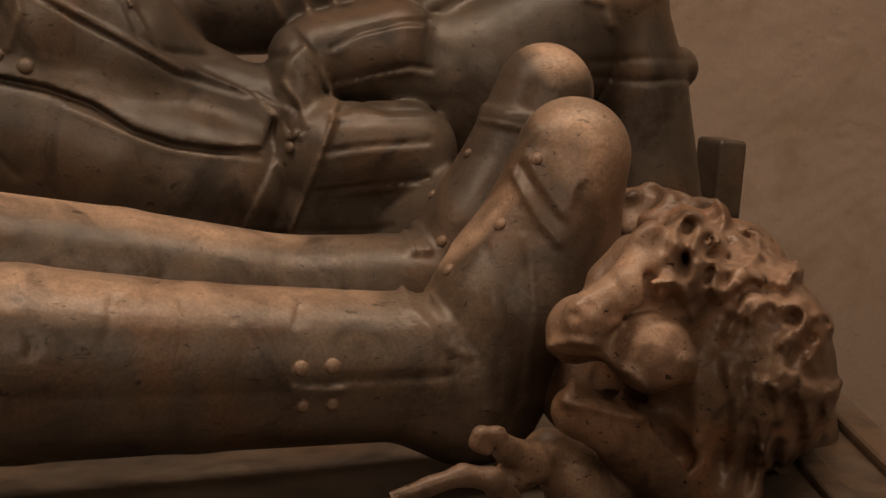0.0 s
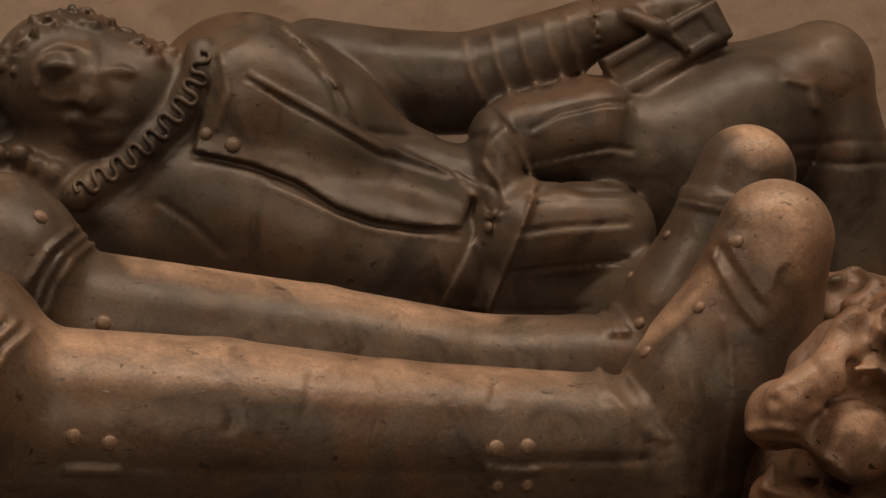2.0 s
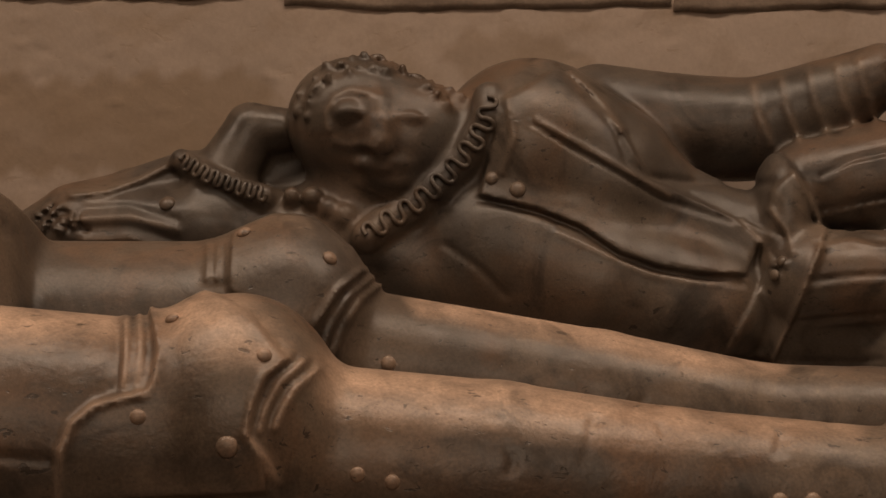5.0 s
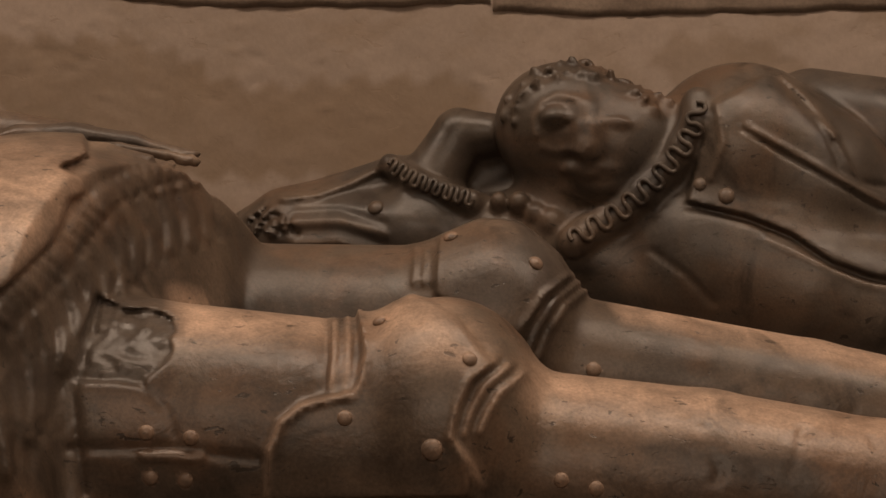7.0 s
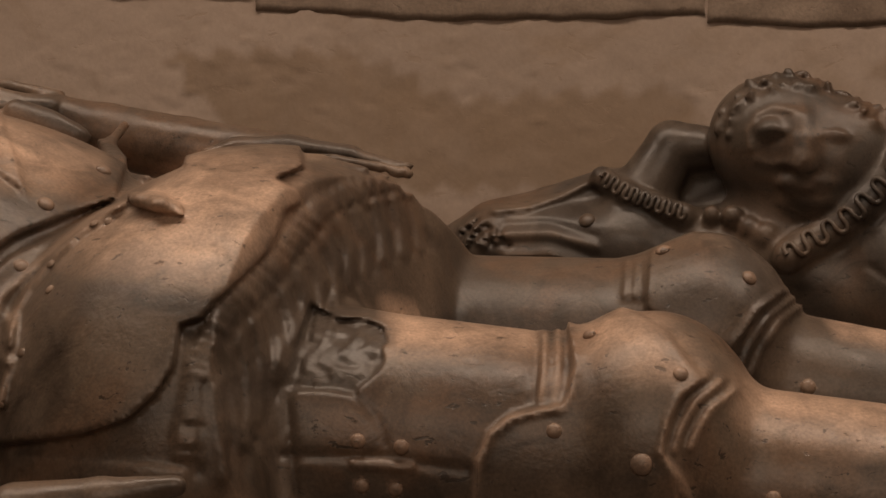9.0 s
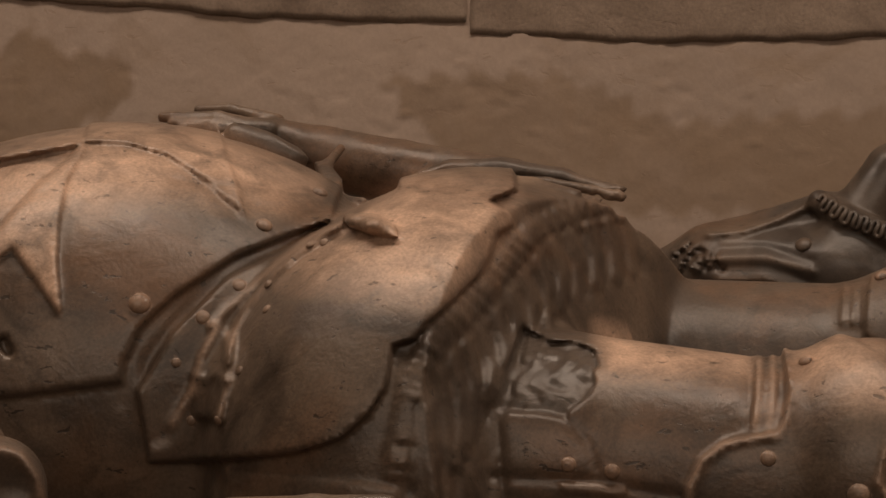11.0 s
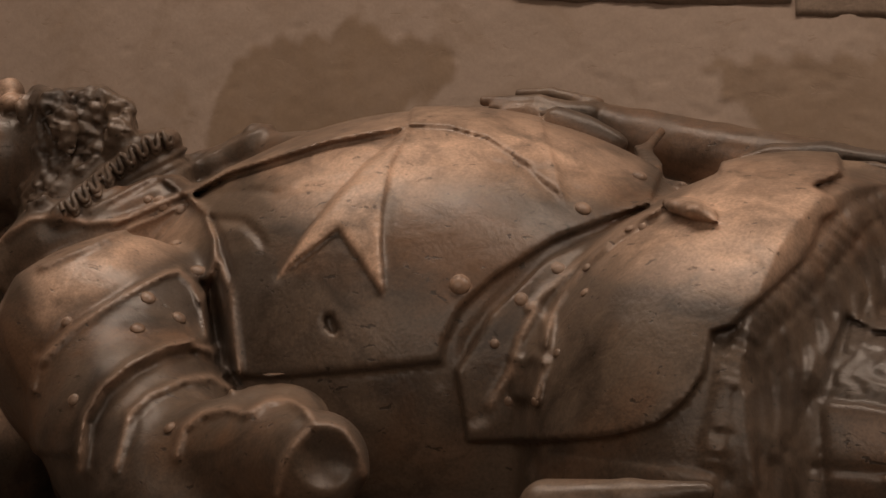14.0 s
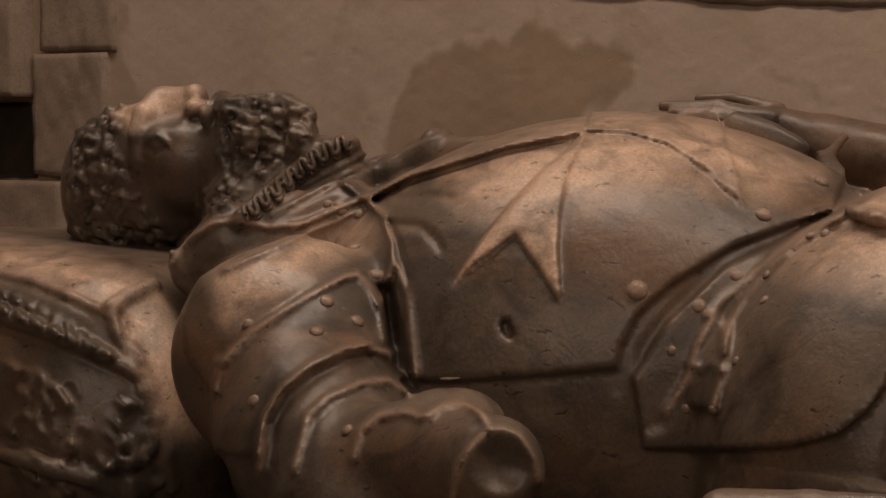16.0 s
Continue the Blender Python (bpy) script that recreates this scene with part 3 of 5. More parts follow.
    c.egg((-1.013, 0.020, 1.331), (0.056, 0.050, 0.060), 0.03)
    c.egg((-0.979, 0.020, 1.357), (0.036, 0.040, 0.034), 0.02)
    # brow, nose, eye under its heavy lid, cheek, lips
    c.limb([(-1.102, 0.000, 1.390, 0.013), (-1.102, -0.022, 1.376, 0.011), (-1.100, -0.034, 1.357, 0.009), (-1.099, -0.036, 1.334, 0.007)], 0.010)
    c.limb([(-1.102, 0.012, 1.381, 0.017), (-1.081, 0.010, 1.386, 0.016), (-1.068, 0.010, 1.393, 0.0125)], 0.012)
    c.egg((-1.052, -0.004, 1.382), (0.013, 0.015, 0.010), 0.006)
    c.egg((-1.063, -0.052, 1.351), (0.020, 0.020, 0.026), 0.012, cut=True)
    c.egg((-1.086, -0.024, 1.350), (0.014, 0.013, 0.017), 0.003)
    c.egg((-1.062, -0.016, 1.331), (0.030, 0.026, 0.036), 0.02)
    c.limb([(-1.030, 0.005, 1.388, 0.011), (-0.995, -0.020, 1.380, 0.012), (-0.975, -0.030, 1.364, 0.01), (-0.970, -0.034, 1.346, 0.008)], 0.008)
    c.limb([(-0.994, 0.005, 1.383, 0.012), (-0.962, 0.005, 1.382, 0.014), (-0.939, 0.005, 1.374, 0.012), (-0.932, -0.010, 1.355, 0.012)], 0.01)
    c.egg((-1.028, -0.012, 1.375), (0.008, 0.018, 0.016), 0.006)
    # collar wing over the shoulder
    c.limb([(-0.962, -0.115, 1.243, 0.022), (-0.930, -0.100, 1.262, 0.038), (-0.886, -0.080, 1.272, 0.036), (-0.853, -0.060, 1.289, 0.03)], 0.012)
    c.limb([(-0.978, 0.000, 1.291, 0.04), (-0.923, 0.020, 1.322, 0.035)], 0.015)
    c.limb([(-0.917, 0.030, 1.346, 0.010), (-0.902, 0.030, 1.341, 0.010)], 0.006)
    c.limb([(-0.914, 0.060, 1.320, 0.016), (-0.883, 0.070, 1.328, 0.014), (-0.862, 0.080, 1.337, 0.016), (-0.829, 0.080, 1.335, 0.014), (-0.770, 0.060, 1.340, 0.012)], 0.01)
    c.egg((-0.848, 0.080, 1.349), (0.013, 0.014, 0.015), 0.006)
    c.deep = (-0.46, 0.20)
    c.pale_ridges = True

    # armour of the arm
    c.plate([(-0.8556, -0.1715), (-0.8635, -0.1379), (-0.8466, -0.1073), (-0.8035, -0.0888), (-0.7368, -0.0662), (-0.6904, -0.0499), (-0.6786, -0.0587), (-0.6706, -0.0761), (-0.6702, -0.0917), (-0.6763, -0.1057), (-0.6882, -0.1043), (-0.7016, -0.0989), (-0.7370, -0.1126), (-0.7675, -0.1284), (-0.7987, -0.1467), (-0.8229, -0.1692), (-0.8313, -0.1952)], 0.004)
    c.line([(-0.6904, -0.0492), (-0.6786, -0.0587), (-0.6711, -0.0761), (-0.6706, -0.0917), (-0.6763, -0.1057), (-0.6825, -0.1198)], 0.0035, 0.0035)
    c.plate([(-0.8229, -0.1692), (-0.7987, -0.1467), (-0.7675, -0.1284), (-0.7370, -0.1126), (-0.7123, -0.1014), (-0.7016, -0.0989), (-0.6906, -0.1064), (-0.6811, -0.1237), (-0.6769, -0.1479), (-0.6931, -0.1490), (-0.7126, -0.1535), (-0.7424, -0.1677), (-0.7679, -0.1860), (-0.7836, -0.2080), (-0.7901, -0.2378), (-0.8317, -0.2377), (-0.8367, -0.1957)], 0.0055)
    c.line([(-0.8229, -0.1692), (-0.7987, -0.1467), (-0.7675, -0.1284), (-0.7370, -0.1126), (-0.7123, -0.1014), (-0.7016, -0.0989), (-0.6906, -0.1064), (-0.6811, -0.1237), (-0.6778, -0.1432)], 0.0028, 0.0042)
    c.line([(-0.8266, -0.1644), (-0.8019, -0.1419), (-0.7700, -0.1244), (-0.7390, -0.1086), (-0.7143, -0.0975), (-0.7026, -0.0946)], 0.003, -0.003)
    c.line([(-0.7902, -0.2462), (-0.7847, -0.2102), (-0.7679, -0.1860), (-0.7424, -0.1677), (-0.7126, -0.1543), (-0.6931, -0.1498), (-0.6731, -0.1540)], 0.0045, 0.006)
    c.line([(-0.7787, -0.2450), (-0.7743, -0.2134), (-0.7603, -0.1915), (-0.7374, -0.1746), (-0.7102, -0.1613), (-0.6908, -0.1568)], 0.003, -0.003)
    c.line([(-0.7581, -0.2429), (-0.7451, -0.2026), (-0.7275, -0.1881), (-0.6981, -0.1753), (-0.6741, -0.1718), (-0.6591, -0.1794)], 0.0035, 0.0035)
    c.line([(-0.7520, -0.2423), (-0.7396, -0.2074), (-0.7226, -0.1929), (-0.6957, -0.1811)], 0.003, -0.0025)
    c.line([(-0.7056, -0.2294), (-0.6992, -0.2094), (-0.6837, -0.1980), (-0.6600, -0.1924), (-0.6484, -0.1954)], 0.0035, 0.004)
    c.line([(-0.6438, -0.1938), (-0.6300, -0.1848), (-0.6142, -0.1823), (-0.6008, -0.1881), (-0.5928, -0.1970)], 0.003, 0.004)
    c.line([(-0.6232, -0.2492), (-0.6177, -0.2283), (-0.6097, -0.2140), (-0.5963, -0.2012), (-0.5831, -0.1973), (-0.5701, -0.2006), (-0.5593, -0.2147), (-0.5549, -0.2294)], 0.0035, 0.004)
    c.plate([(-0.6806, -0.1079), (-0.6740, -0.1036), (-0.6590, -0.1577), (-0.6530, -0.1769), (-0.6694, -0.1624), (-0.6759, -0.1431)], -0.012, 0.008)
    c.line([(-0.6678, -0.0916), (-0.6599, -0.1108), (-0.6562, -0.1419), (-0.6525, -0.1671)], 0.004, 0.005)
    c.line([(-0.6692, -0.0635), (-0.6483, -0.0645), (-0.6359, -0.0730), (-0.6323, -0.0786)], 0.004, -0.004)
    c.stud([(-0.6991, -0.0572), (-0.7035, -0.0811), (-0.6858, -0.0990), (-0.7170, -0.0521)], 0.0055)
    c.stud([(-0.7281, -0.1202), (-0.7372, -0.1421), (-0.7018, -0.1328)], 0.0055, 0.5)
    c.stud([(-0.7104, -0.2105), (-0.7940, -0.1964), (-0.7987, -0.1405)], 0.0045)
    # collar lames
    c.line([(-0.8741, -0.1000), (-0.8572, -0.0802), (-0.8325, -0.0669), (-0.8085, -0.0633), (-0.7772, -0.0682), (-0.7467, -0.0645)], 0.003, 0.004)
    c.line([(-0.8222, -0.1012), (-0.7671, -0.0801), (-0.7170, -0.0617), (-0.6904, -0.0492)], 0.003, 0.004)
    c.line([(-0.7568, -0.0688), (-0.7170, -0.0537), (-0.6880, -0.0432), (-0.6598, -0.0299), (-0.6233, -0.0199), (-0.5793, -0.0079), (-0.5248, 0.0010)], 0.004, 0.004)
    c.line([(-0.7518, -0.0768), (-0.7073, -0.0594), (-0.6691, -0.0390), (-0.6233, -0.0248), (-0.5793, -0.0132), (-0.5538, -0.0075)], 0.003, -0.0012)
    for k in range(5):
        c.line([(u + 0.004 * k, v + 0.0055 * k) for u, v in [(-0.7824, -0.0655), (-0.7366, -0.0441), (-0.6975, -0.0276)]], 0.003, 0.0025 if k % 2 else -0.003)
    rope = [(-0.7568, -0.0688), (-0.7170, -0.0537), (-0.6880, -0.0432), (-0.6598, -0.0299), (-0.6233, -0.0199), (-0.5793, -0.0079), (-0.5248, 0.0010)]
    for (a, b), (e, g) in zip(rope, rope[1:]):
        n = max(3, int(math.hypot(e - a, g - b) / 0.0055))
        for i in range(n):
            u, v = a + (e - a) * i / n, b + (g - b) * i / n
            c.line([(u - 0.003, v - 0.0012), (u + 0.003, v + 0.0022)], 0.0016, 0.0022)
    c.stud([(-0.7268, -0.0507), (-0.7145, -0.0556)], 0.004)
    # breastplate, the pointed star laid on it, its lower edge and side seam
    c.plate([(-0.6666, -0.1699), (-0.6566, -0.1000), (-0.6718, -0.0620), (-0.7175, -0.0357), (-0.6263, 0.0030), (-0.5245, 0.0282), (-0.4221, 0.0237), (-0.3479, -0.0212), (-0.3533, -0.0366), (-0.3569, -0.0469), (-0.3844, -0.0561), (-0.4221, -0.0710), (-0.4608, -0.0953), (-0.4847, -0.1160), (-0.4961, -0.1383), (-0.4986, -0.1512), (-0.5633, -0.1611), (-0.6284, -0.1697)], 0.006, 0.005)
    c.line([(-0.3533, -0.0366), (-0.3569, -0.0469), (-0.3844, -0.0568), (-0.4221, -0.0727), (-0.4601, -0.0970), (-0.4827, -0.1170), (-0.4945, -0.1382), (-0.4978, -0.1640)], 0.004, -0.0015)
    c.line([(-0.6689, -0.1751), (-0.6284, -0.1716), (-0.5633, -0.1633), (-0.5010, -0.1525)], 0.003, -0.0015)
    c.plate([(-0.5223, 0.0010), (-0.5350, -0.0111), (-0.5537, -0.0241), (-0.5792, -0.0486), (-0.5988, -0.0699), (-0.6210, -0.1012), (-0.6009, -0.0851), (-0.5740, -0.0672), (-0.5577, -0.0871), (-0.5407, -0.1086), (-0.5434, -0.0755), (-0.5410, -0.0496), (-0.5349, -0.0238), (-0.5223, -0.0034)], 0.0045, 0.003)
    c.line([(-0.5223, 0.0002), (-0.5350, -0.0111), (-0.5537, -0.0241), (-0.5792, -0.0486), (-0.5988, -0.0699), (-0.6210, -0.1012)], 0.003, -0.0025)
    c.line([(-0.6210, -0.1012), (-0.6009, -0.0851), (-0.5740, -0.0672), (-0.5577, -0.0871), (-0.5407, -0.1086)], 0.0025, -0.002)
    c.line([(-0.5407, -0.1086), (-0.5425, -0.0754), (-0.5398, -0.0496), (-0.5337, -0.0238), (-0.5223, -0.0034)], 0.0028, 0.0025)
    c.line([(-0.5226, -0.0008), (-0.4923, -0.0022), (-0.4646, -0.0093), (-0.4413, -0.0233), (-0.4259, -0.0365), (-0.4145, -0.0434)], 0.003, -0.0012)
    c.plate([(-0.5226, 0.0007), (-0.4923, -0.0000), (-0.4646, -0.0071), (-0.4413, -0.0212), (-0.4259, -0.0344), (-0.4145, -0.0427), (-0.4175, -0.0287), (-0.4240, -0.0112), (-0.4297, 0.0133), (-0.4645, 0.0241), (-0.5164, 0.0209)], 0.003, 0.003)
    c.line([(-0.4137, -0.0434), (-0.4183, -0.0252), (-0.4240, -0.0112)], 0.0028, 0.0025)
    c.line([(-0.4240, -0.0105), (-0.4032, -0.0153), (-0.3845, -0.0214), (-0.3661, -0.0299)], 0.0028, -0.0025)
    c.line([(-0.5396, -0.0850), (-0.5403, -0.0593), (-0.5351, -0.0299), (-0.5247, -0.0026)], 0.004, -0.002)
    c.line([(-0.5495, -0.0074), (-0.5833, -0.0193), (-0.6267, -0.0301), (-0.6670, -0.0436)], 0.0025, -0.001)
    c.stud([(-0.4847, -0.1008)], 0.0075)
    c.stud([(-0.4005, -0.0502), (-0.3642, -0.0299)], 0.006)
    c.plate([(-0.5852, -0.1258), (-0.5792, -0.1244), (-0.5737, -0.1346), (-0.5780, -0.1386), (-0.5844, -0.1332)], -0.006, 0.003)
    # skirt of plates: ragged edge, folded upper lames, straps, pendant, tassel
    c.plate([(-0.3142, -0.0021), (-0.2447, -0.0020), (-0.2411, -0.0269), (-0.2582, -0.0337), (-0.2452, -0.0419), (-0.2434, -0.0485), (-0.2530, -0.0537), (-0.2554, -0.0621), (-0.2616, -0.0756), (-0.2789, -0.0929), (-0.2964, -0.1086), (-0.3035, -0.1174), (-0.3178, -0.1220), (-0.3192, -0.1317), (-0.3213, -0.1455), (-0.3322, -0.1632), (-0.3504, -0.1798), (-0.3799, -0.1901), (-0.4252, -0.1968), (-0.4796, -0.2013), (-0.4870, -0.1561), (-0.4632, -0.1193), (-0.4246, -0.0827), (-0.3721, -0.0573), (-0.3429, -0.0431), (-0.3142, -0.0275)], 0.008, 0.003)
    c.limb([(-0.388, 0.050, 1.336, 0.007), (-0.366, 0.060, 1.341, 0.013), (-0.332, 0.070, 1.342, 0.014), (-0.289, 0.080, 1.335, 0.013), (-0.252, 0.080, 1.324, 0.006)], 0.003, (1, 1, 0.5))
    c.limb([(-0.368, -0.010, 1.331, 0.006), (-0.336, 0.000, 1.334, 0.012), (-0.295, 0.010, 1.329, 0.012), (-0.261, 0.010, 1.324, 0.006)], 0.003, (1, 1, 0.5))
    c.line([(-0.3494, -0.0476), (-0.3703, -0.0566), (-0.3926, -0.0736), (-0.4228, -0.1010), (-0.4370, -0.1131)], 0.0032, 0.0045)
    c.line([(-0.3538, -0.0508), (-0.3777, -0.0660), (-0.3974, -0.0828), (-0.4126, -0.1007), (-0.4210, -0.1151), (-0.4249, -0.1357)], 0.0032, 0.0045)
    c.plate([(-0.4831, -0.1559), (-0.4849, -0.1344), (-0.4553, -0.1012), (-0.4169, -0.0685), (-0.3721, -0.0538), (-0.3538, -0.0484), (-0.3870, -0.0749), (-0.4171, -0.1107), (-0.4480, -0.1544), (-0.4657, -0.1875), (-0.4834, -0.1921)], -0.003, 0.01)
    leaf = [c.front(*m) for m in [(-0.3436, -0.0479), (-0.3350, -0.0505), (-0.3242, -0.0544), (-0.3142, -0.0591)]]
    c.limb([(*(p + (0, -0.003, 0.004)), r) for p, r in zip(leaf, (0.006, 0.012, 0.010, 0.002))], 0.002, (1, 1, 0.45))
    c.line([(-0.3339, -0.0464), (-0.3267, -0.0453), (-0.3278, -0.0490), (-0.3328, -0.0491), (-0.3339, -0.0464)], 0.002, 0.003)
    c.plate([(-0.4304, -0.1104), (-0.4248, -0.1215), (-0.4257, -0.1464), (-0.4312, -0.1715), (-0.4489, -0.1723), (-0.4480, -0.1508), (-0.4420, -0.1275)], 0.004, 0.006)
    c.line([(-0.4479, -0.1444), (-0.4402, -0.1470), (-0.4333, -0.1424), (-0.4268, -0.1471)], 0.0025, 0.0025)
    c.line([(-0.4248, -0.1180), (-0.4242, -0.1463), (-0.4320, -0.1715)], 0.0025, 0.003)
    c.line([(-0.4324, -0.1130), (-0.4432, -0.1328), (-0.4495, -0.1545), (-0.4637, -0.1766)], 0.003, 0.0035)
    c.stud([(-0.4170, -0.0878), (-0.4419, -0.1079)], 0.005, 0.45)
    c.stud([(-0.3982, -0.0863), (-0.3990, -0.1021), (-0.4603, -0.1371), (-0.4173, -0.1407), (-0.3703, -0.0617), (-0.3611, -0.0605), (-0.4501, -0.1731), (-0.4320, -0.1722)], 0.0034, 0.5)
    c.pale_ridges = False
    for pts in ([(-0.393, 0.050, 1.329, 0.005), (-0.359, 0.060, 1.337, 0.008), (-0.313, 0.070, 1.338, 0.008), (-0.267, 0.080, 1.330, 0.007), (-0.238, 0.085, 1.325, 0.004)], [(-0.379, 0.020, 1.324, 0.005), (-0.347, 0.030, 1.330, 0.007), (-0.303, 0.030, 1.328, 0.007), (-0.269, 0.030, 1.322, 0.006), (-0.250, 0.030, 1.318, 0.004)], [(-0.325, 0.050, 1.334, 0.004), (-0.291, 0.050, 1.331, 0.006), (-0.258, 0.060, 1.325, 0.006), (-0.234, 0.060, 1.320, 0.004)]):
        c.limb(pts, 0.002, (1, 1, 0.6))
    # mail frill below the plates
    hem = [(-0.1793, -0.0327), (-0.2101, -0.0396), (-0.2359, -0.0532), (-0.2479, -0.0700), (-0.2668, -0.0932), (-0.2888, -0.1136), (-0.3014, -0.1318), (-0.3098, -0.1527), (-0.3132, -0.1769), (-0.3145, -0.2046)]
    reach = 0.0
    for i, ((a, b), (e, g)) in enumerate(zip(hem, hem[1:])):
        long = math.hypot(e - a, g - b)
        du, dv = (e - a) / long, (g - b) / long
        while reach < long:
            u, v = a + du * reach, b + dv * reach
            w = 0.0012 * math.sin(reach * 900 + 2.1 * i)
            c.line([(u - dv * -0.006, v - du * 0.006), (u + dv * -0.003, v + du * 0.003 + w), (u + dv * -0.009, v + du * 0.009)], 0.0026, 0.0028)
            reach += 0.0052 + 0.8 * w
        reach -= long
    c.line([(-0.1858, -0.0283), (-0.2168, -0.0351), (-0.2413, -0.0487), (-0.2533, -0.0661), (-0.2730, -0.0884), (-0.2952, -0.1084), (-0.3078, -0.1270), (-0.3162, -0.1496), (-0.3204, -0.1774)], 0.003, -0.003)
    c.line([(-0.1738, -0.0391), (-0.2028, -0.0454), (-0.2278, -0.0589), (-0.2411, -0.0758), (-0.2599, -0.1004), (-0.2811, -0.1194), (-0.2943, -0.1383), (-0.3020, -0.1591), (-0.3047, -0.1833), (-0.3067, -0.2109)], 0.0035, -0.0035)
    for k, a in enumerate(([(-0.1776, -0.0433), (-0.1735, -0.0578), (-0.1714, -0.0739)], [(-0.1872, -0.0451), (-0.1825, -0.0612), (-0.1810, -0.0774)], [(-0.1976, -0.0479), (-0.1935, -0.0647), (-0.1926, -0.0810)], [(-0.2087, -0.0527), (-0.2039, -0.0689), (-0.2043, -0.0879)], [(-0.2192, -0.0581), (-0.2137, -0.0750), (-0.2148, -0.0965)], [(-0.2284, -0.0662), (-0.2222, -0.0835), (-0.2220, -0.1050)], [(-0.2357, -0.0776), (-0.2295, -0.0937), (-0.2333, -0.1120)], [(-0.2443, -0.0892), (-0.2388, -0.1073), (-0.2460, -0.1292)], [(-0.2531, -0.1001), (-0.2481, -0.1193), (-0.2561, -0.1431)], [(-0.2626, -0.1098), (-0.2569, -0.1297), (-0.2629, -0.1637)], [(-0.2714, -0.1189), (-0.2665, -0.1403), (-0.2703, -0.1777)], [(-0.2797, -0.1274), (-0.2747, -0.1508), (-0.2772, -0.1917)], [(-0.2880, -0.1386), (-0.2836, -0.1649), (-0.2841, -0.2093)], [(-0.2956, -0.1588), (-0.2919, -0.1859), (-0.2918, -0.2133)])):
        c.line(a, 0.0050, 0.0026 if k % 3 else 0.0014)
        c.line([(u + 0.0052, v) for u, v in a], 0.0035, -0.0026)
    for k in range(22):
        c.line([(u + k * 0.0052, v - 0.0004 * k) for u, v in [(-0.4267, -0.2026), (-0.4256, -0.2125), (-0.4268, -0.2234)]], 0.003, 0.0028)
    c.deep = (-0.46, 0.0)
    c.pale_ridges = True
    # near leg: thigh plate with its broken patch, knee with side wing, bands, hinges
    c.plate([(-0.2381, -0.1082), (-0.2219, -0.1156), (-0.2033, -0.1170), (-0.1939, -0.1209), (-0.1916, -0.1292), (-0.1950, -0.1326), (-0.1933, -0.1409), (-0.1984, -0.1477), (-0.2086, -0.1562), (-0.2114, -0.1620), (-0.2154, -0.1597), (-0.2546, -0.1571), (-0.2458, -0.1301)], -0.0040, 0.002)
    c.rough([(-0.2381, -0.1082), (-0.2219, -0.1156), (-0.2033, -0.1170), (-0.1939, -0.1209), (-0.1916, -0.1292), (-0.1950, -0.1326), (-0.1933, -0.1409), (-0.1984, -0.1477), (-0.2086, -0.1562), (-0.2114, -0.1620), (-0.2154, -0.1597), (-0.2546, -0.1571), (-0.2458, -0.1301)], 0.0015, 0.026)
    c.line([(-0.2219, -0.1150), (-0.2033, -0.1167), (-0.1882, -0.1178)], 0.002, 0.0012)
    c.line([(-0.2371, -0.1082), (-0.2400, -0.1300), (-0.2487, -0.1570), (-0.2522, -0.1638), (-0.2498, -0.1976), (-0.2473, -0.2254)], 0.0028, -0.006)
    c.line([(-0.2590, -0.1606), (-0.2573, -0.1978), (-0.2587, -0.2284)], 0.008, -0.007)
    c.line([(-0.2546, -0.1578), (-0.2154, -0.1590), (-0.2110, -0.1620), (-0.1986, -0.1745), (-0.1919, -0.1928)], 0.0022, -0.0025)
    c.line([(-0.2567, -0.1984), (-0.2021, -0.1978), (-0.1415, -0.2043)], 0.0025, -0.004)
    c.plate([(-0.2140, -0.1994), (-0.1751, -0.1998), (-0.1751, -0.2065), (-0.2140, -0.2062)], 0.003, 0.003)
    c.line([(-0.0992, -0.1228), (-0.0991, -0.1409), (-0.1011, -0.1624)], 0.0028, 0.004)
    c.line([(-0.0913, -0.1203), (-0.0912, -0.1408), (-0.0931, -0.1646)], 0.0028, 0.004)
    c.line([(-0.1044, -0.1245), (-0.1041, -0.1443), (-0.1057, -0.1635)], 0.003, -0.003)
    c.plate([(-0.0867, -0.1127), (-0.0837, -0.1275), (-0.0821, -0.1406), (-0.0846, -0.1571), (-0.0885, -0.1648), (-0.1017, -0.1667), (-0.1182, -0.1711), (-0.1315, -0.1814), (-0.1392, -0.1982), (-0.1399, -0.2284), (-0.0196, -0.2250), (-0.0247, -0.2020), (-0.0312, -0.1906), (-0.0271, -0.1724), (-0.0208, -0.1592), (-0.0073, -0.1465), (-0.0138, -0.1394), (-0.0285, -0.1200), (-0.0561, -0.1041)], 0.006, 0.003)
    c.line([(-0.0861, -0.1144), (-0.0837, -0.1275), (-0.0817, -0.1406), (-0.0843, -0.1571), (-0.0885, -0.1655), (-0.1017, -0.1674), (-0.1182, -0.1717), (-0.1309, -0.1820), (-0.1382, -0.1982), (-0.1396, -0.2284)], 0.0028, 0.0035)
    c.line([(-0.0067, -0.1451), (-0.0208, -0.1559), (-0.0275, -0.1724), (-0.0309, -0.1890)], 0.003, 0.004)
    c.line([(0.0017, -0.1482), (-0.0127, -0.1606), (-0.0207, -0.1756), (-0.0241, -0.1888)], 0.003, 0.004)
    c.line([(0.0094, -0.1533), (-0.0033, -0.1637), (-0.0103, -0.1753), (-0.0151, -0.1869)], 0.003, 0.004)
    c.line([(-0.0022, -0.1473), (-0.0163, -0.1591), (-0.0239, -0.1756), (-0.0277, -0.1889)], 0.0028, -0.003)
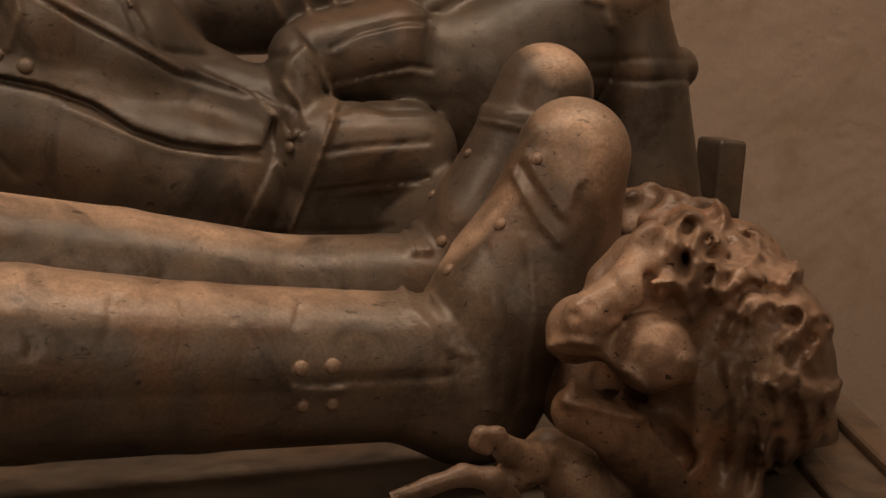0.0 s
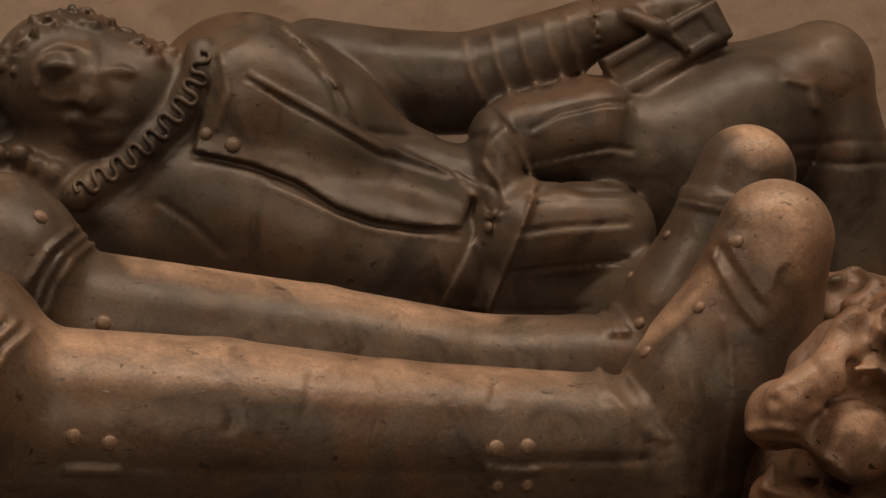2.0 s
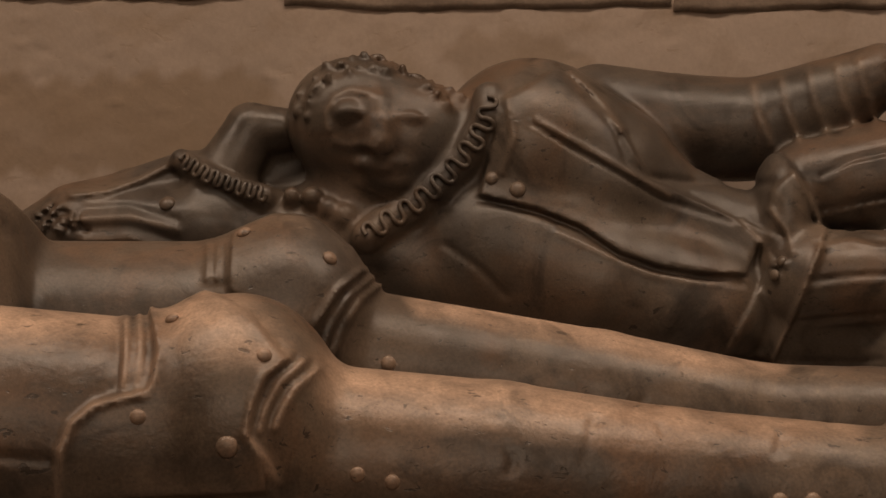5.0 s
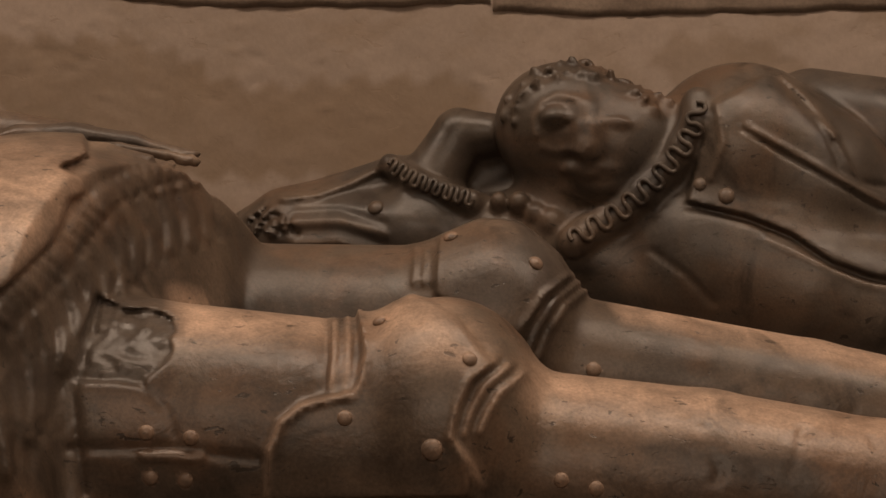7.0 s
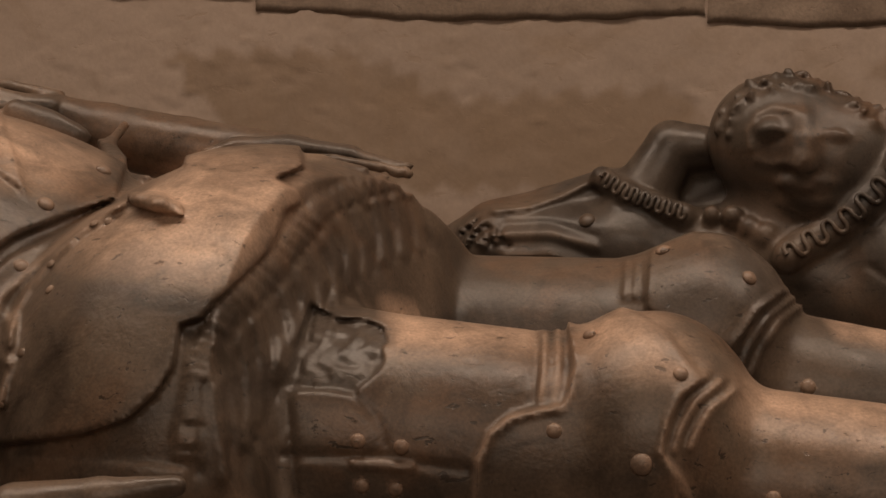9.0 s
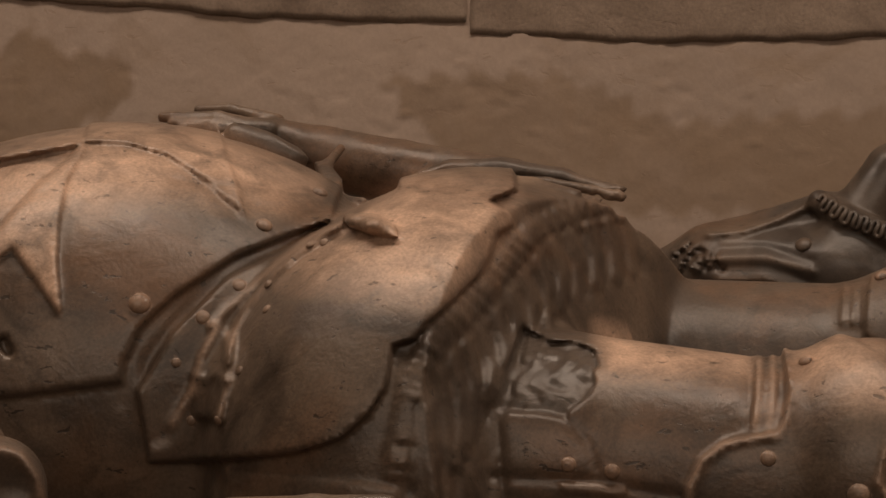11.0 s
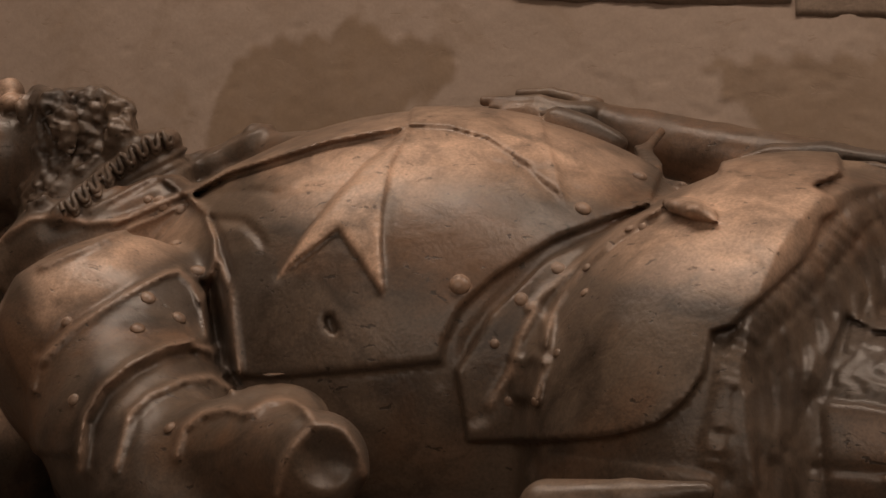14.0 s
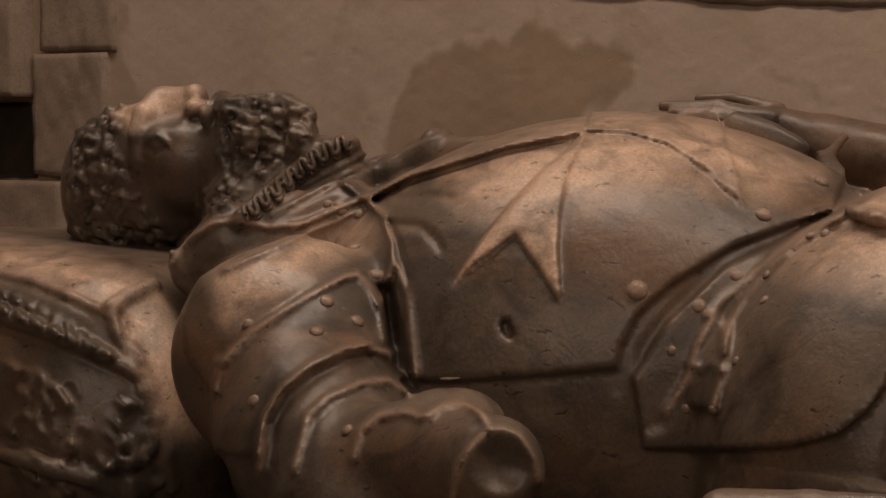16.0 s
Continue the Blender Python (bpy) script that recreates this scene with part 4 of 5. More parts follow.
    c.line([(0.0062, -0.1514), (-0.0078, -0.1628), (-0.0155, -0.1761), (-0.0199, -0.1887)], 0.0028, -0.003)
    c.line([(-0.0312, -0.1906), (-0.0230, -0.2020), (-0.0148, -0.2189)], 0.0035, 0.004)
    c.stud([(-0.0730, -0.1227), (-0.0209, -0.1444), (-0.0934, -0.1795)], 0.005)
    c.stud([(-0.2095, -0.1888), (-0.1835, -0.1916), (-0.2073, -0.2151), (-0.1869, -0.2163)], 0.005)
    c.stud([(-0.0426, -0.1975)], 0.007)
    c.stud([(0.0322, -0.2149), (0.0525, -0.2197)], 0.005)
    c.plate([(0.0264, -0.2303), (0.0599, -0.2325), (0.0598, -0.2397), (0.0262, -0.2375)], 0.003, 0.003)
    c.line([(0.0239, -0.2301), (0.0599, -0.2338), (0.1193, -0.2411), (0.1860, -0.2448), (0.2763, -0.2497), (0.3122, -0.2450), (0.3804, -0.2476)], 0.0025, -0.0035)
    c.plate([(0.2762, -0.2459), (0.3110, -0.2488), (0.3110, -0.2541), (0.2762, -0.2512)], 0.003, 0.003)
    c.stud([(0.2824, -0.2352), (0.3025, -0.2354)], 0.0055)
    c.stud([(0.2832, -0.2585), (0.3022, -0.2591)], 0.0045)
    c.pale_ridges = False
    c.line([(0.3516, -0.1972), (0.3732, -0.2237), (0.3864, -0.2500), (0.3853, -0.2791), (0.3827, -0.3083)], 0.003, -0.0018)
    c.line([(0.3465, -0.1862), (0.3545, -0.2027), (0.3769, -0.2294), (0.3921, -0.2359)], 0.003, 0.0021)
    c.line([(0.3516, -0.1837), (0.3612, -0.2014), (0.3807, -0.2224)], 0.003, -0.0018)
    c.line([(0.3576, -0.1813), (0.3657, -0.1963)], 0.003, 0.0021)
    c.line([(0.3479, -0.1881), (0.3602, -0.1765), (0.3807, -0.1628), (0.4032, -0.1440), (0.4184, -0.1298), (0.4240, -0.1158), (0.4373, -0.0933)], 0.004, 0.0024)
    c.line([(0.4202, -0.1192), (0.4280, -0.1338), (0.4417, -0.1541), (0.4536, -0.1674)], 0.003, 0.0024)
    c.line([(0.4259, -0.1166), (0.4357, -0.1323), (0.4514, -0.1528)], 0.003, -0.0018)
    c.line([(0.4317, -0.1126), (0.4395, -0.1271), (0.4573, -0.1495)], 0.003, 0.0018)
    c.line([(0.4611, -0.1424), (0.4630, -0.1317), (0.4688, -0.1276)], 0.003, 0.0015)
    c.line([(0.4301, -0.1625), (0.4384, -0.2138), (0.4310, -0.2647)], 0.004, 0.0018)
    c.line([(0.4033, -0.1683), (0.4150, -0.2122), (0.4115, -0.2631)], 0.004, -0.0015)
    c.stud([(0.3781, -0.1804), (0.4128, -0.1537), (0.4375, -0.1135), (0.3739, -0.1624)], 0.005)
    c.deep = (0.03, 0.24)
    # far leg
    for dx in (0, 17, 34):
        c.line([(u + dx * 0.00033, v) for u, v in [(-0.0519, -0.0804), (-0.0529, -0.1000)]], 0.003, 0.0035)
    c.plate([(-0.0389, -0.0739), (-0.0409, -0.1065), (0.0015, -0.1391), (0.0128, -0.1227), (0.0225, -0.1079), (0.0370, -0.0958), (0.0305, -0.0834), (0.0078, -0.0640), (-0.0149, -0.0624)], 0.005, 0.003)
    for dx in (0, 20, 40):
        c.line([(u + dx * 0.00032, v - dx * 0.00012) for u, v in [(0.0377, -0.0958), (0.0225, -0.1079), (0.0128, -0.1227), (0.0064, -0.1391)]], 0.003, 0.004)
    c.stud([(0.0169, -0.0890), (-0.0318, -0.0738), (0.0504, -0.1503)], 0.006)
    for dx in (0, 16, 30):
        c.line([(u + dx * 0.00033, v) for u, v in [(0.3394, -0.1438), (0.3492, -0.1530), (0.3565, -0.1674)]], 0.003, 0.004)
    for dy in (0, 14, 26):
        c.line([(u, v + dy * 0.00033) for u, v in [(0.3992, -0.0876), (0.4181, -0.0916), (0.4365, -0.0957)]], 0.003, 0.0035)
    c.stud([(0.3911, -0.1083), (0.3676, -0.1329)], 0.0045)
    c.deep = (-0.46, 0.20)
    # scratches and cracks
    c.deep = (-0.46, 0.1)
    for a in ([(0.1696, -0.1853), (0.1647, -0.2090)], [(0.2823, -0.1944), (0.2800, -0.2071)], [(0.2822, -0.1989), (0.2849, -0.2067)], [(0.2106, -0.1897), (0.2119, -0.1935)], [(0.1245, -0.2054), (0.1226, -0.2135)], [(0.1220, -0.2086), (0.1194, -0.1985)], [(0.1247, -0.2114), (0.1204, -0.2153)], [(-0.6050, -0.0400), (-0.5750, -0.0370), (-0.5497, -0.0308)], [(-0.4607, -0.0228), (-0.4259, -0.0260)], [(-0.4069, -0.0384), (-0.3845, -0.0395), (-0.3624, -0.0371)], [(-0.6269, -0.0460), (-0.6094, -0.0427)], [(0.1706, -0.1858), (0.1693, -0.2039)], [(-0.6691, -0.0456), (-0.6414, -0.0423), (-0.6233, -0.0439)]):
        c.line(a, 0.0022, -0.0024)
    # chipped nicks along the shins and knees
    rnd = random.Random(3)
    for i in range(50):
        u, v = rnd.choice(([(0.0761, -0.1732)][0], [(0.1690, -0.1842)][0], [(0.2648, -0.1939)][0], [(-0.0560, -0.1205)][0], [(-0.1548, -0.1286)][0], [(0.4724, -0.1033)][0], [(-0.5004, -0.0188)][0], [(-0.3142, -0.0699)][0]))
        u, v = u + rnd.gauss(0, 0.035), v + rnd.gauss(0, 0.007)
        c.line([(u, v), (u + rnd.uniform(-0.002, 0.003), v + rnd.uniform(-0.001, 0.001))], 0.0018, -0.0014)
    c.deep = (-0.46, 0.20)
    # hair, beard and face lines
    c.curls([(-0.9762, -0.0288), (-0.9679, -0.0002), (-0.9420, 0.0185), (-0.9106, 0.0298), (-0.9267, -0.0023), (-0.9213, -0.0282), (-0.9073, -0.0495), (-0.8793, -0.0703), (-0.8572, -0.0823), (-0.8741, -0.1000), (-0.9081, -0.1057), (-0.9548, -0.0989), (-0.9748, -0.0774)], 140, 0.0075, 4)
    c.rough([(-0.9762, -0.0288), (-0.9679, -0.0002), (-0.9420, 0.0185), (-0.9106, 0.0298), (-0.9267, -0.0023), (-0.9213, -0.0282), (-0.9073, -0.0495), (-0.8793, -0.0703), (-0.8572, -0.0823), (-0.8741, -0.1000), (-0.9081, -0.1057), (-0.9548, -0.0989), (-0.9748, -0.0774)], 0.0018, 0.030)
    c.curls([(-0.8262, 0.0206), (-0.8023, 0.0257), (-0.7663, 0.0253), (-0.7402, 0.0158), (-0.7404, -0.0081), (-0.7666, -0.0204), (-0.7925, -0.0390), (-0.8110, -0.0559), (-0.8298, -0.0605), (-0.8459, -0.0525), (-0.8268, -0.0354), (-0.8228, -0.0105)], 170, 0.0062, 9)
    c.rough([(-0.8262, 0.0206), (-0.8023, 0.0257), (-0.7663, 0.0253), (-0.7402, 0.0158), (-0.7404, -0.0081), (-0.7666, -0.0204), (-0.7925, -0.0390), (-0.8110, -0.0559), (-0.8298, -0.0605), (-0.8459, -0.0525), (-0.8268, -0.0354), (-0.8228, -0.0105)], 0.0020, 0.026)
    c.line([(-0.8940, -0.0036), (-0.8850, -0.0014), (-0.8750, -0.0073)], 0.002, 0.003)
    c.line([(-0.8953, -0.0117), (-0.8858, -0.0150), (-0.8751, -0.0116)], 0.002, -0.0025)
    c.line([(-0.8406, 0.0244), (-0.8364, 0.0144), (-0.8387, 0.0036)], 0.0025, -0.0035)
    c.line([(-0.8517, 0.0095), (-0.8451, 0.0120), (-0.8397, 0.0094)], 0.002, -0.003)
    c.laid([(-0.8022, -0.0631), (-0.7822, -0.0495), (-0.7617, -0.0353), (-0.7425, -0.0222), (-0.7246, -0.0125), (-0.7080, -0.0084)], 0.010, 0.006)
    c.ruffle([(-0.8011, -0.0598), (-0.7822, -0.0471), (-0.7616, -0.0329), (-0.7425, -0.0206), (-0.7246, -0.0109), (-0.7061, -0.0060)], 9, 0.0052, 0.0023, 0.005)
    c.ruffle([(-0.7990, -0.0630), (-0.7802, -0.0503), (-0.7596, -0.0361), (-0.7405, -0.0238), (-0.7226, -0.0140), (-0.7061, -0.0092)], 9, 0.0048, 0.0022, 0.0015)
    # pale places: wear and overhead light put into the colour; the broken thigh plate
    c.marks.append(("worn_lit_stain", [(-0.3446, -0.0436), (-0.3320, -0.0393), (-0.3177, -0.0439), (-0.3116, -0.0580), (-0.3266, -0.0576), (-0.3428, -0.0518)], 0.004, (-0.3, 0.3)))
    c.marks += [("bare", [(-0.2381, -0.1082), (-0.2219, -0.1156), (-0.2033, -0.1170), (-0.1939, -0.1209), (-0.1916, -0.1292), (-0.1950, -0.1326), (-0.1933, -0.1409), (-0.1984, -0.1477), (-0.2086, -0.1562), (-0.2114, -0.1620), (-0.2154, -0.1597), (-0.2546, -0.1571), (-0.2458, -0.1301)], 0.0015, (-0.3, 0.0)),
                ("worn_lit_stain", [(-0.0821, -0.1143), (-0.0561, -0.1041), (-0.0301, -0.1201), (-0.0138, -0.1394), (-0.0267, -0.1462), (-0.0494, -0.1400), (-0.0755, -0.1339)], 0.03, (-0.3, 0.0)),
                ("worn_lit_stain", [(-0.1915, -0.1059), (-0.1547, -0.1153), (-0.1051, -0.1196), (-0.1051, -0.1311), (-0.1548, -0.1352), (-0.1883, -0.1358)], 0.02, (-0.3, 0.0)),
                ("worn_lit_stain", [(0.0149, -0.1486), (0.1024, -0.1557), (0.2028, -0.1768), (0.3243, -0.1888), (0.3244, -0.1957), (0.2029, -0.1937), (0.1023, -0.1840), (0.0178, -0.1716)], 0.03, (-0.3, 0.0)),
                ("worn_lit_stain", [(0.0604, -0.1039), (0.1356, -0.1184), (0.2368, -0.1439), (0.2818, -0.1551), (0.2369, -0.1574), (0.1356, -0.1316), (0.0700, -0.1204)], 0.02, (0.0, 0.3)),
                ("worn_lit_stain", [(0.4410, -0.0846), (0.4641, -0.0710), (0.4879, -0.0822), (0.5044, -0.1116), (0.4808, -0.1324), (0.4530, -0.1205)], 0.03, (-0.3, 0.0)),
                ("worn_lit_stain", [(0.4254, -0.0388), (0.4559, -0.0356), (0.4796, -0.0571), (0.4485, -0.0636)], 0.02, (0.0, 0.3)),
                ("worn_lit_stain", [(0.3657, -0.1733), (0.3919, -0.1516), (0.4184, -0.1298), (0.4242, -0.1372), (0.3995, -0.1609), (0.3732, -0.1772)], 0.01, (-0.3, 0.0)),
                ("worn_lit_stain", [(-0.3036, -0.0223), (-0.2480, -0.0286), (-0.2434, -0.0485), (-0.2616, -0.0756), (-0.2859, -0.0947), (-0.3502, -0.0879), (-0.3870, -0.0819), (-0.3575, -0.0570), (-0.3285, -0.0361)], 0.03, (-0.3, 0.3)),
                ("worn_lit_stain", [(-0.6267, -0.0234), (-0.5246, 0.0083), (-0.4374, 0.0063), (-0.3698, -0.0248), (-0.3919, -0.0340), (-0.4607, -0.0300), (-0.5168, -0.0420), (-0.5838, -0.0560), (-0.6140, -0.0500)], 0.035, (-0.3, 0.3)),
                ("worn_lit_stain", [(-0.5223, 0.0010), (-0.5350, -0.0111), (-0.5537, -0.0241), (-0.5792, -0.0486), (-0.5988, -0.0699), (-0.6210, -0.1012), (-0.6009, -0.0851), (-0.5740, -0.0672), (-0.5577, -0.0871), (-0.5407, -0.1086), (-0.5434, -0.0755), (-0.5410, -0.0496), (-0.5349, -0.0238), (-0.5223, -0.0034)], 0.004, (-0.3, 0.3)),
                ("worn_lit_stain", [(-0.8303, -0.1066), (-0.7774, -0.0838), (-0.6976, -0.0572), (-0.6929, -0.0729), (-0.7369, -0.0944), (-0.7777, -0.1207), (-0.8199, -0.1354)], 0.03, (-0.4, 0.0)),
                ("worn_lit_stain", [(-0.9293, 0.0150), (-0.8947, 0.0296), (-0.8475, 0.0395), (-0.8369, 0.0186), (-0.8725, 0.0146), (-0.9122, 0.0020)], 0.02, (-0.3, 0.3))]
    # hand resting on the slab
    c.limb([(-0.376, -0.360, 1.146, 0.018), (-0.328, -0.360, 1.156, 0.012), (-0.286, -0.360, 1.165, 0.006)], 0.008)
    return c


statue("knight_statue", knight(), ALABASTER, "weathered brown alabaster statue of a knight lying in armour")


# ---- statue of a younger knight, reclining on his side with a book ----
def squire():
    c = Clay((-0.42, 0.30, 0.985), (1.20, WALL_Y, 1.46), STEP * 1.25)
    # head, lying on the raised hand
    c.egg((0.073, 0.620, 1.332), (0.088, 0.075, 0.075), 0.015, (0, 25, 0))
    c.egg((0.101, 0.600, 1.311), (0.062, 0.06, 0.055), 0.02, (0, 30, 0))
    c.egg((0.128, 0.600, 1.325), (0.055, 0.050, 0.058), 0.02)
    c.egg((0.048, 0.520, 1.353), (0.025, 0.022, 0.024), 0.010, cut=True)
    c.egg((0.051, 0.556, 1.350), (0.017, 0.014, 0.015), 0.003)
    c.egg((0.113, 0.522, 1.345), (0.016, 0.016, 0.010), 0.014, cut=True)
    c.egg((0.114, 0.553, 1.343), (0.013, 0.010, 0.009), 0.004)
    c.limb([(0.079, 0.556, 1.358, 0.01), (0.082, 0.546, 1.338, 0.011), (0.081, 0.540, 1.321, 0.013)], 0.014)
    c.egg((0.087, 0.548, 1.297), (0.030, 0.014, 0.010), 0.008)
    c.egg((0.093, 0.560, 1.279), (0.030, 0.020, 0.017), 0.012)
    c.egg((0.137, 0.585, 1.312), (0.030, 0.025, 0.032), 0.02)
    c.limb([(0.060, 0.620, 1.245, 0.06), (0.144, 0.620, 1.256, 0.065), (0.190, 0.600, 1.215, 0.07)], 0.02)
    c.limb([(0.002, 0.620, 1.210, 0.05), (0.098, 0.600, 1.194, 0.06), (0.239, 0.580, 1.154, 0.06)], 0.02)
    for x, y, d, r in [(-0.029, 0.600, 1.259, 0.01), (-0.008, 0.580, 1.264, 0.009), (0.013, 0.570, 1.263, 0.011), (0.030, 0.565, 1.252, 0.01), (0.046, 0.560, 1.244, 0.012), (0.074, 0.550, 1.217, 0.011)]:
        c.egg((x, y, d), (r, r, r), 0.004)
    # propping arm and cap on the pillow side
    c.limb([(-0.010, 0.660, 1.332, 0.022), (-0.052, 0.660, 1.332, 0.028), (-0.082, 0.650, 1.281, 0.034), (-0.100, 0.630, 1.228, 0.045)], 0.012)
    c.limb([(-0.121, 0.660, 1.287, 0.022), (-0.184, 0.660, 1.262, 0.026), (-0.246, 0.660, 1.240, 0.03), (-0.284, 0.660, 1.218, 0.03)], 0.015)
    c.limb([(-0.231, 0.640, 1.220, 0.05), (-0.059, 0.640, 1.220, 0.05), (0.062, 0.600, 1.212, 0.05)], 0.02)
    c.egg((-0.023, 0.700, 1.294), (0.07, 0.035, 0.06), 0.02)
    c.egg((0.031, 0.700, 1.253), (0.09, 0.05, 0.06), 0.02)
    # breast, waist, skirt of lames
    c.limb([(0.168, 0.620, 1.286, 0.055), (0.229, 0.620, 1.304, 0.085)], 0.02)
    c.limb([(0.251, 0.640, 1.304, 0.105), (0.318, 0.630, 1.267, 0.098), (0.398, 0.620, 1.226, 0.07), (0.475, 0.600, 1.211, 0.055)], 0.02)
    c.limb([(0.214, 0.600, 1.202, 0.09), (0.309, 0.580, 1.166, 0.085), (0.431, 0.570, 1.141, 0.07)], 0.02)
    c.egg((0.508, 0.580, 1.212), (0.03, 0.06, 0.095), 0.01)
    c.limb([(0.551, 0.600, 1.272, 0.05), (0.629, 0.600, 1.278, 0.062), (0.655, 0.600, 1.253, 0.062)], 0.01)
    c.limb([(0.535, 0.540, 1.173, 0.055), (0.625, 0.530, 1.172, 0.055)], 0.01)
    c.limb([(0.522, 0.560, 1.116, 0.05), (0.640, 0.550, 1.115, 0.05)], 0.01)
    # arm over the side, hand and book
    c.limb([(0.336, 0.700, 1.349, 0.055), (0.425, 0.690, 1.330, 0.062), (0.508, 0.680, 1.330, 0.058), (0.581, 0.660, 1.359, 0.048), (0.640, 0.640, 1.390, 0.036)], 0.012)
    c.limb([(0.657, 0.630, 1.393, 0.03), (0.712, 0.620, 1.406, 0.028), (0.765, 0.620, 1.417, 0.018)], 0.01)
    c.block((0.713, 0.585, 1.370), (0.075, 0.012, 0.024), 0.003, 0.004, (-8, -27, 0))
    c.limb([(0.672, 0.600, 1.408, 0.01), (0.701, 0.572, 1.393, 0.009), (0.728, 0.568, 1.372, 0.008)], 0.006)
    # raised knee, shin with its cuff, a block behind
    c.limb([(0.739, 0.620, 1.245, 0.105), (0.815, 0.620, 1.283, 0.095), (0.917, 0.620, 1.341, 0.062)], 0.02)
    c.limb([(0.919, 0.600, 1.322, 0.05), (0.939, 0.600, 1.230, 0.058), (0.954, 0.600, 1.083, 0.066)], 0.012)
    c.limb([(0.902, 0.600, 1.254, 0.026), (0.934, 0.570, 1.255, 0.026), (0.989, 0.600, 1.252, 0.026)], 0.006)
    c.block((1.082, 0.660, 1.100), (0.02, 0.03, 0.06), 0.004, 0.005, (0, 5, 0))
    c.limb([(0.680, 0.450, 1.119, 0.05), (0.635, 0.500, 1.084, 0.05)], 0.02)
    c.deep = (0.30, 0.80)
    c.pale_ridges = True
    # breastplate and its lower edge
    c.line([(0.1336, -0.0113), (0.1556, -0.0250), (0.1889, -0.0432), (0.2125, -0.0566), (0.2517, -0.0690)], 0.0045, -0.006)
    c.line([(0.1352, -0.0103), (0.1589, -0.0228), (0.1906, -0.0406), (0.2142, -0.0540)], 0.004, 0.003)
    c.plate([(0.1030, -0.0530), (0.1358, -0.0608), (0.1622, -0.0710), (0.1857, -0.0868), (0.2093, -0.0951), (0.2365, -0.0995), (0.2605, -0.1006), (0.2689, -0.0805), (0.2534, -0.0670), (0.2023, -0.0433), (0.1855, -0.0137), (0.1491, 0.0204), (0.1163, 0.0026)], 0.008, 0.004)
    c.line([(0.1030, -0.0556), (0.1357, -0.0631), (0.1622, -0.0739), (0.1857, -0.0901), (0.2093, -0.0984), (0.2365, -0.1035), (0.2588, -0.1052)], 0.004, -0.006)
    c.line([(0.1490, -0.0751), (0.1790, -0.0887), (0.2025, -0.0990), (0.2366, -0.1049), (0.2606, -0.1039)], 0.003, 0.003)
    c.line([(0.1491, 0.0195), (0.1656, 0.0059), (0.1822, -0.0137), (0.1889, -0.0334), (0.2023, -0.0433), (0.2532, -0.0487), (0.2738, -0.0465)], 0.005, -0.006)
    c.line([(0.1557, 0.0172), (0.1689, 0.0059), (0.1788, -0.0055), (0.1855, -0.0153)], 0.005, 0.006)
    c.line([(0.1196, 0.0026), (0.1227, -0.0200), (0.1161, -0.0395)], 0.005, 0.004)
    c.line([(0.0833, -0.0815), (0.1028, -0.0948), (0.1191, -0.1115)], 0.004, -0.004)
    c.stud([(0.1253, -0.0500)], 0.0085)
    c.stud([(0.1102, -0.0433)], 0.007)
    # belt and lames
    c.plate([(0.2568, -0.0677), (0.2679, -0.0772), (0.2743, -0.0941), (0.2624, -0.1208), (0.2471, -0.1475), (0.2783, -0.1516), (0.2919, -0.1214), (0.3054, -0.0844), (0.3034, -0.0675), (0.2875, -0.0399), (0.2745, -0.0505), (0.2722, -0.0622), (0.2845, -0.0807)], 0.004, 0.004)
    c.line([(0.2882, -0.0406), (0.2998, -0.0591), (0.3063, -0.0743), (0.3047, -0.0861), (0.2918, -0.1180), (0.2766, -0.1516)], 0.004, 0.005)
    c.line([(0.2575, -0.0687), (0.2679, -0.0789), (0.2725, -0.0940)], 0.003, 0.003)
    c.line([(0.2733, -0.0622), (0.2844, -0.0740), (0.2880, -0.0875)], 0.003, 0.003)
    c.rough([(0.2742, -0.0856), (0.2863, -0.0858), (0.2865, -0.1044), (0.2726, -0.1041)], 0.003, 0.02)
    c.stud([(0.2812, -0.0925), (0.2778, -0.1008)], 0.006)
    for a in ([(0.3048, -0.0423), (0.3221, -0.0334), (0.3500, -0.0275), (0.3641, -0.0275)], [(0.3051, -0.0625), (0.3295, -0.0577), (0.3540, -0.0538), (0.3664, -0.0563)], [(0.3036, -0.0817), (0.3227, -0.0761), (0.3368, -0.0807), (0.3687, -0.0818)], [(0.2987, -0.1046), (0.3266, -0.1016), (0.3655, -0.1005)], [(0.2937, -0.1282), (0.3269, -0.1254), (0.3659, -0.1228)], [(0.2818, -0.1510), (0.3273, -0.1528), (0.3415, -0.1514)]):
        c.line(a, 0.003, -0.0055)
        c.line([(u, v - 0.003) for u, v in a], 0.0035, 0.0015)
    # book, cuff, thigh edge
    c.plate([(0.3532, -0.0067), (0.3622, -0.0168), (0.4202, 0.0146), (0.4110, 0.0263)], -0.003, 0.003)
    c.rough([(0.3385, 0.0360), (0.3472, 0.0361), (0.3495, 0.0027), (0.3390, 0.0027)], 0.004, 0.02)
    for x in (1080, 1130, 1180, 1230, 1270):
        c.line([(u + (x - 1080) * 0.00033, v + (x - 1080) * 0.00008) for u, v in [(0.2630, 0.0093), (0.2665, -0.0072), (0.2736, -0.0238)]], 0.006, 0.003)
    c.line([(0.4743, -0.0625), (0.5094, -0.0667), (0.5450, -0.0654)], 0.004, -0.005)
    c.line([(0.4741, -0.0537), (0.5090, -0.0517), (0.5446, -0.0529)], 0.004, -0.003)
    c.line([(0.4694, -0.0134), (0.4848, -0.0169), (0.4890, -0.0310)], 0.006, 0.005)
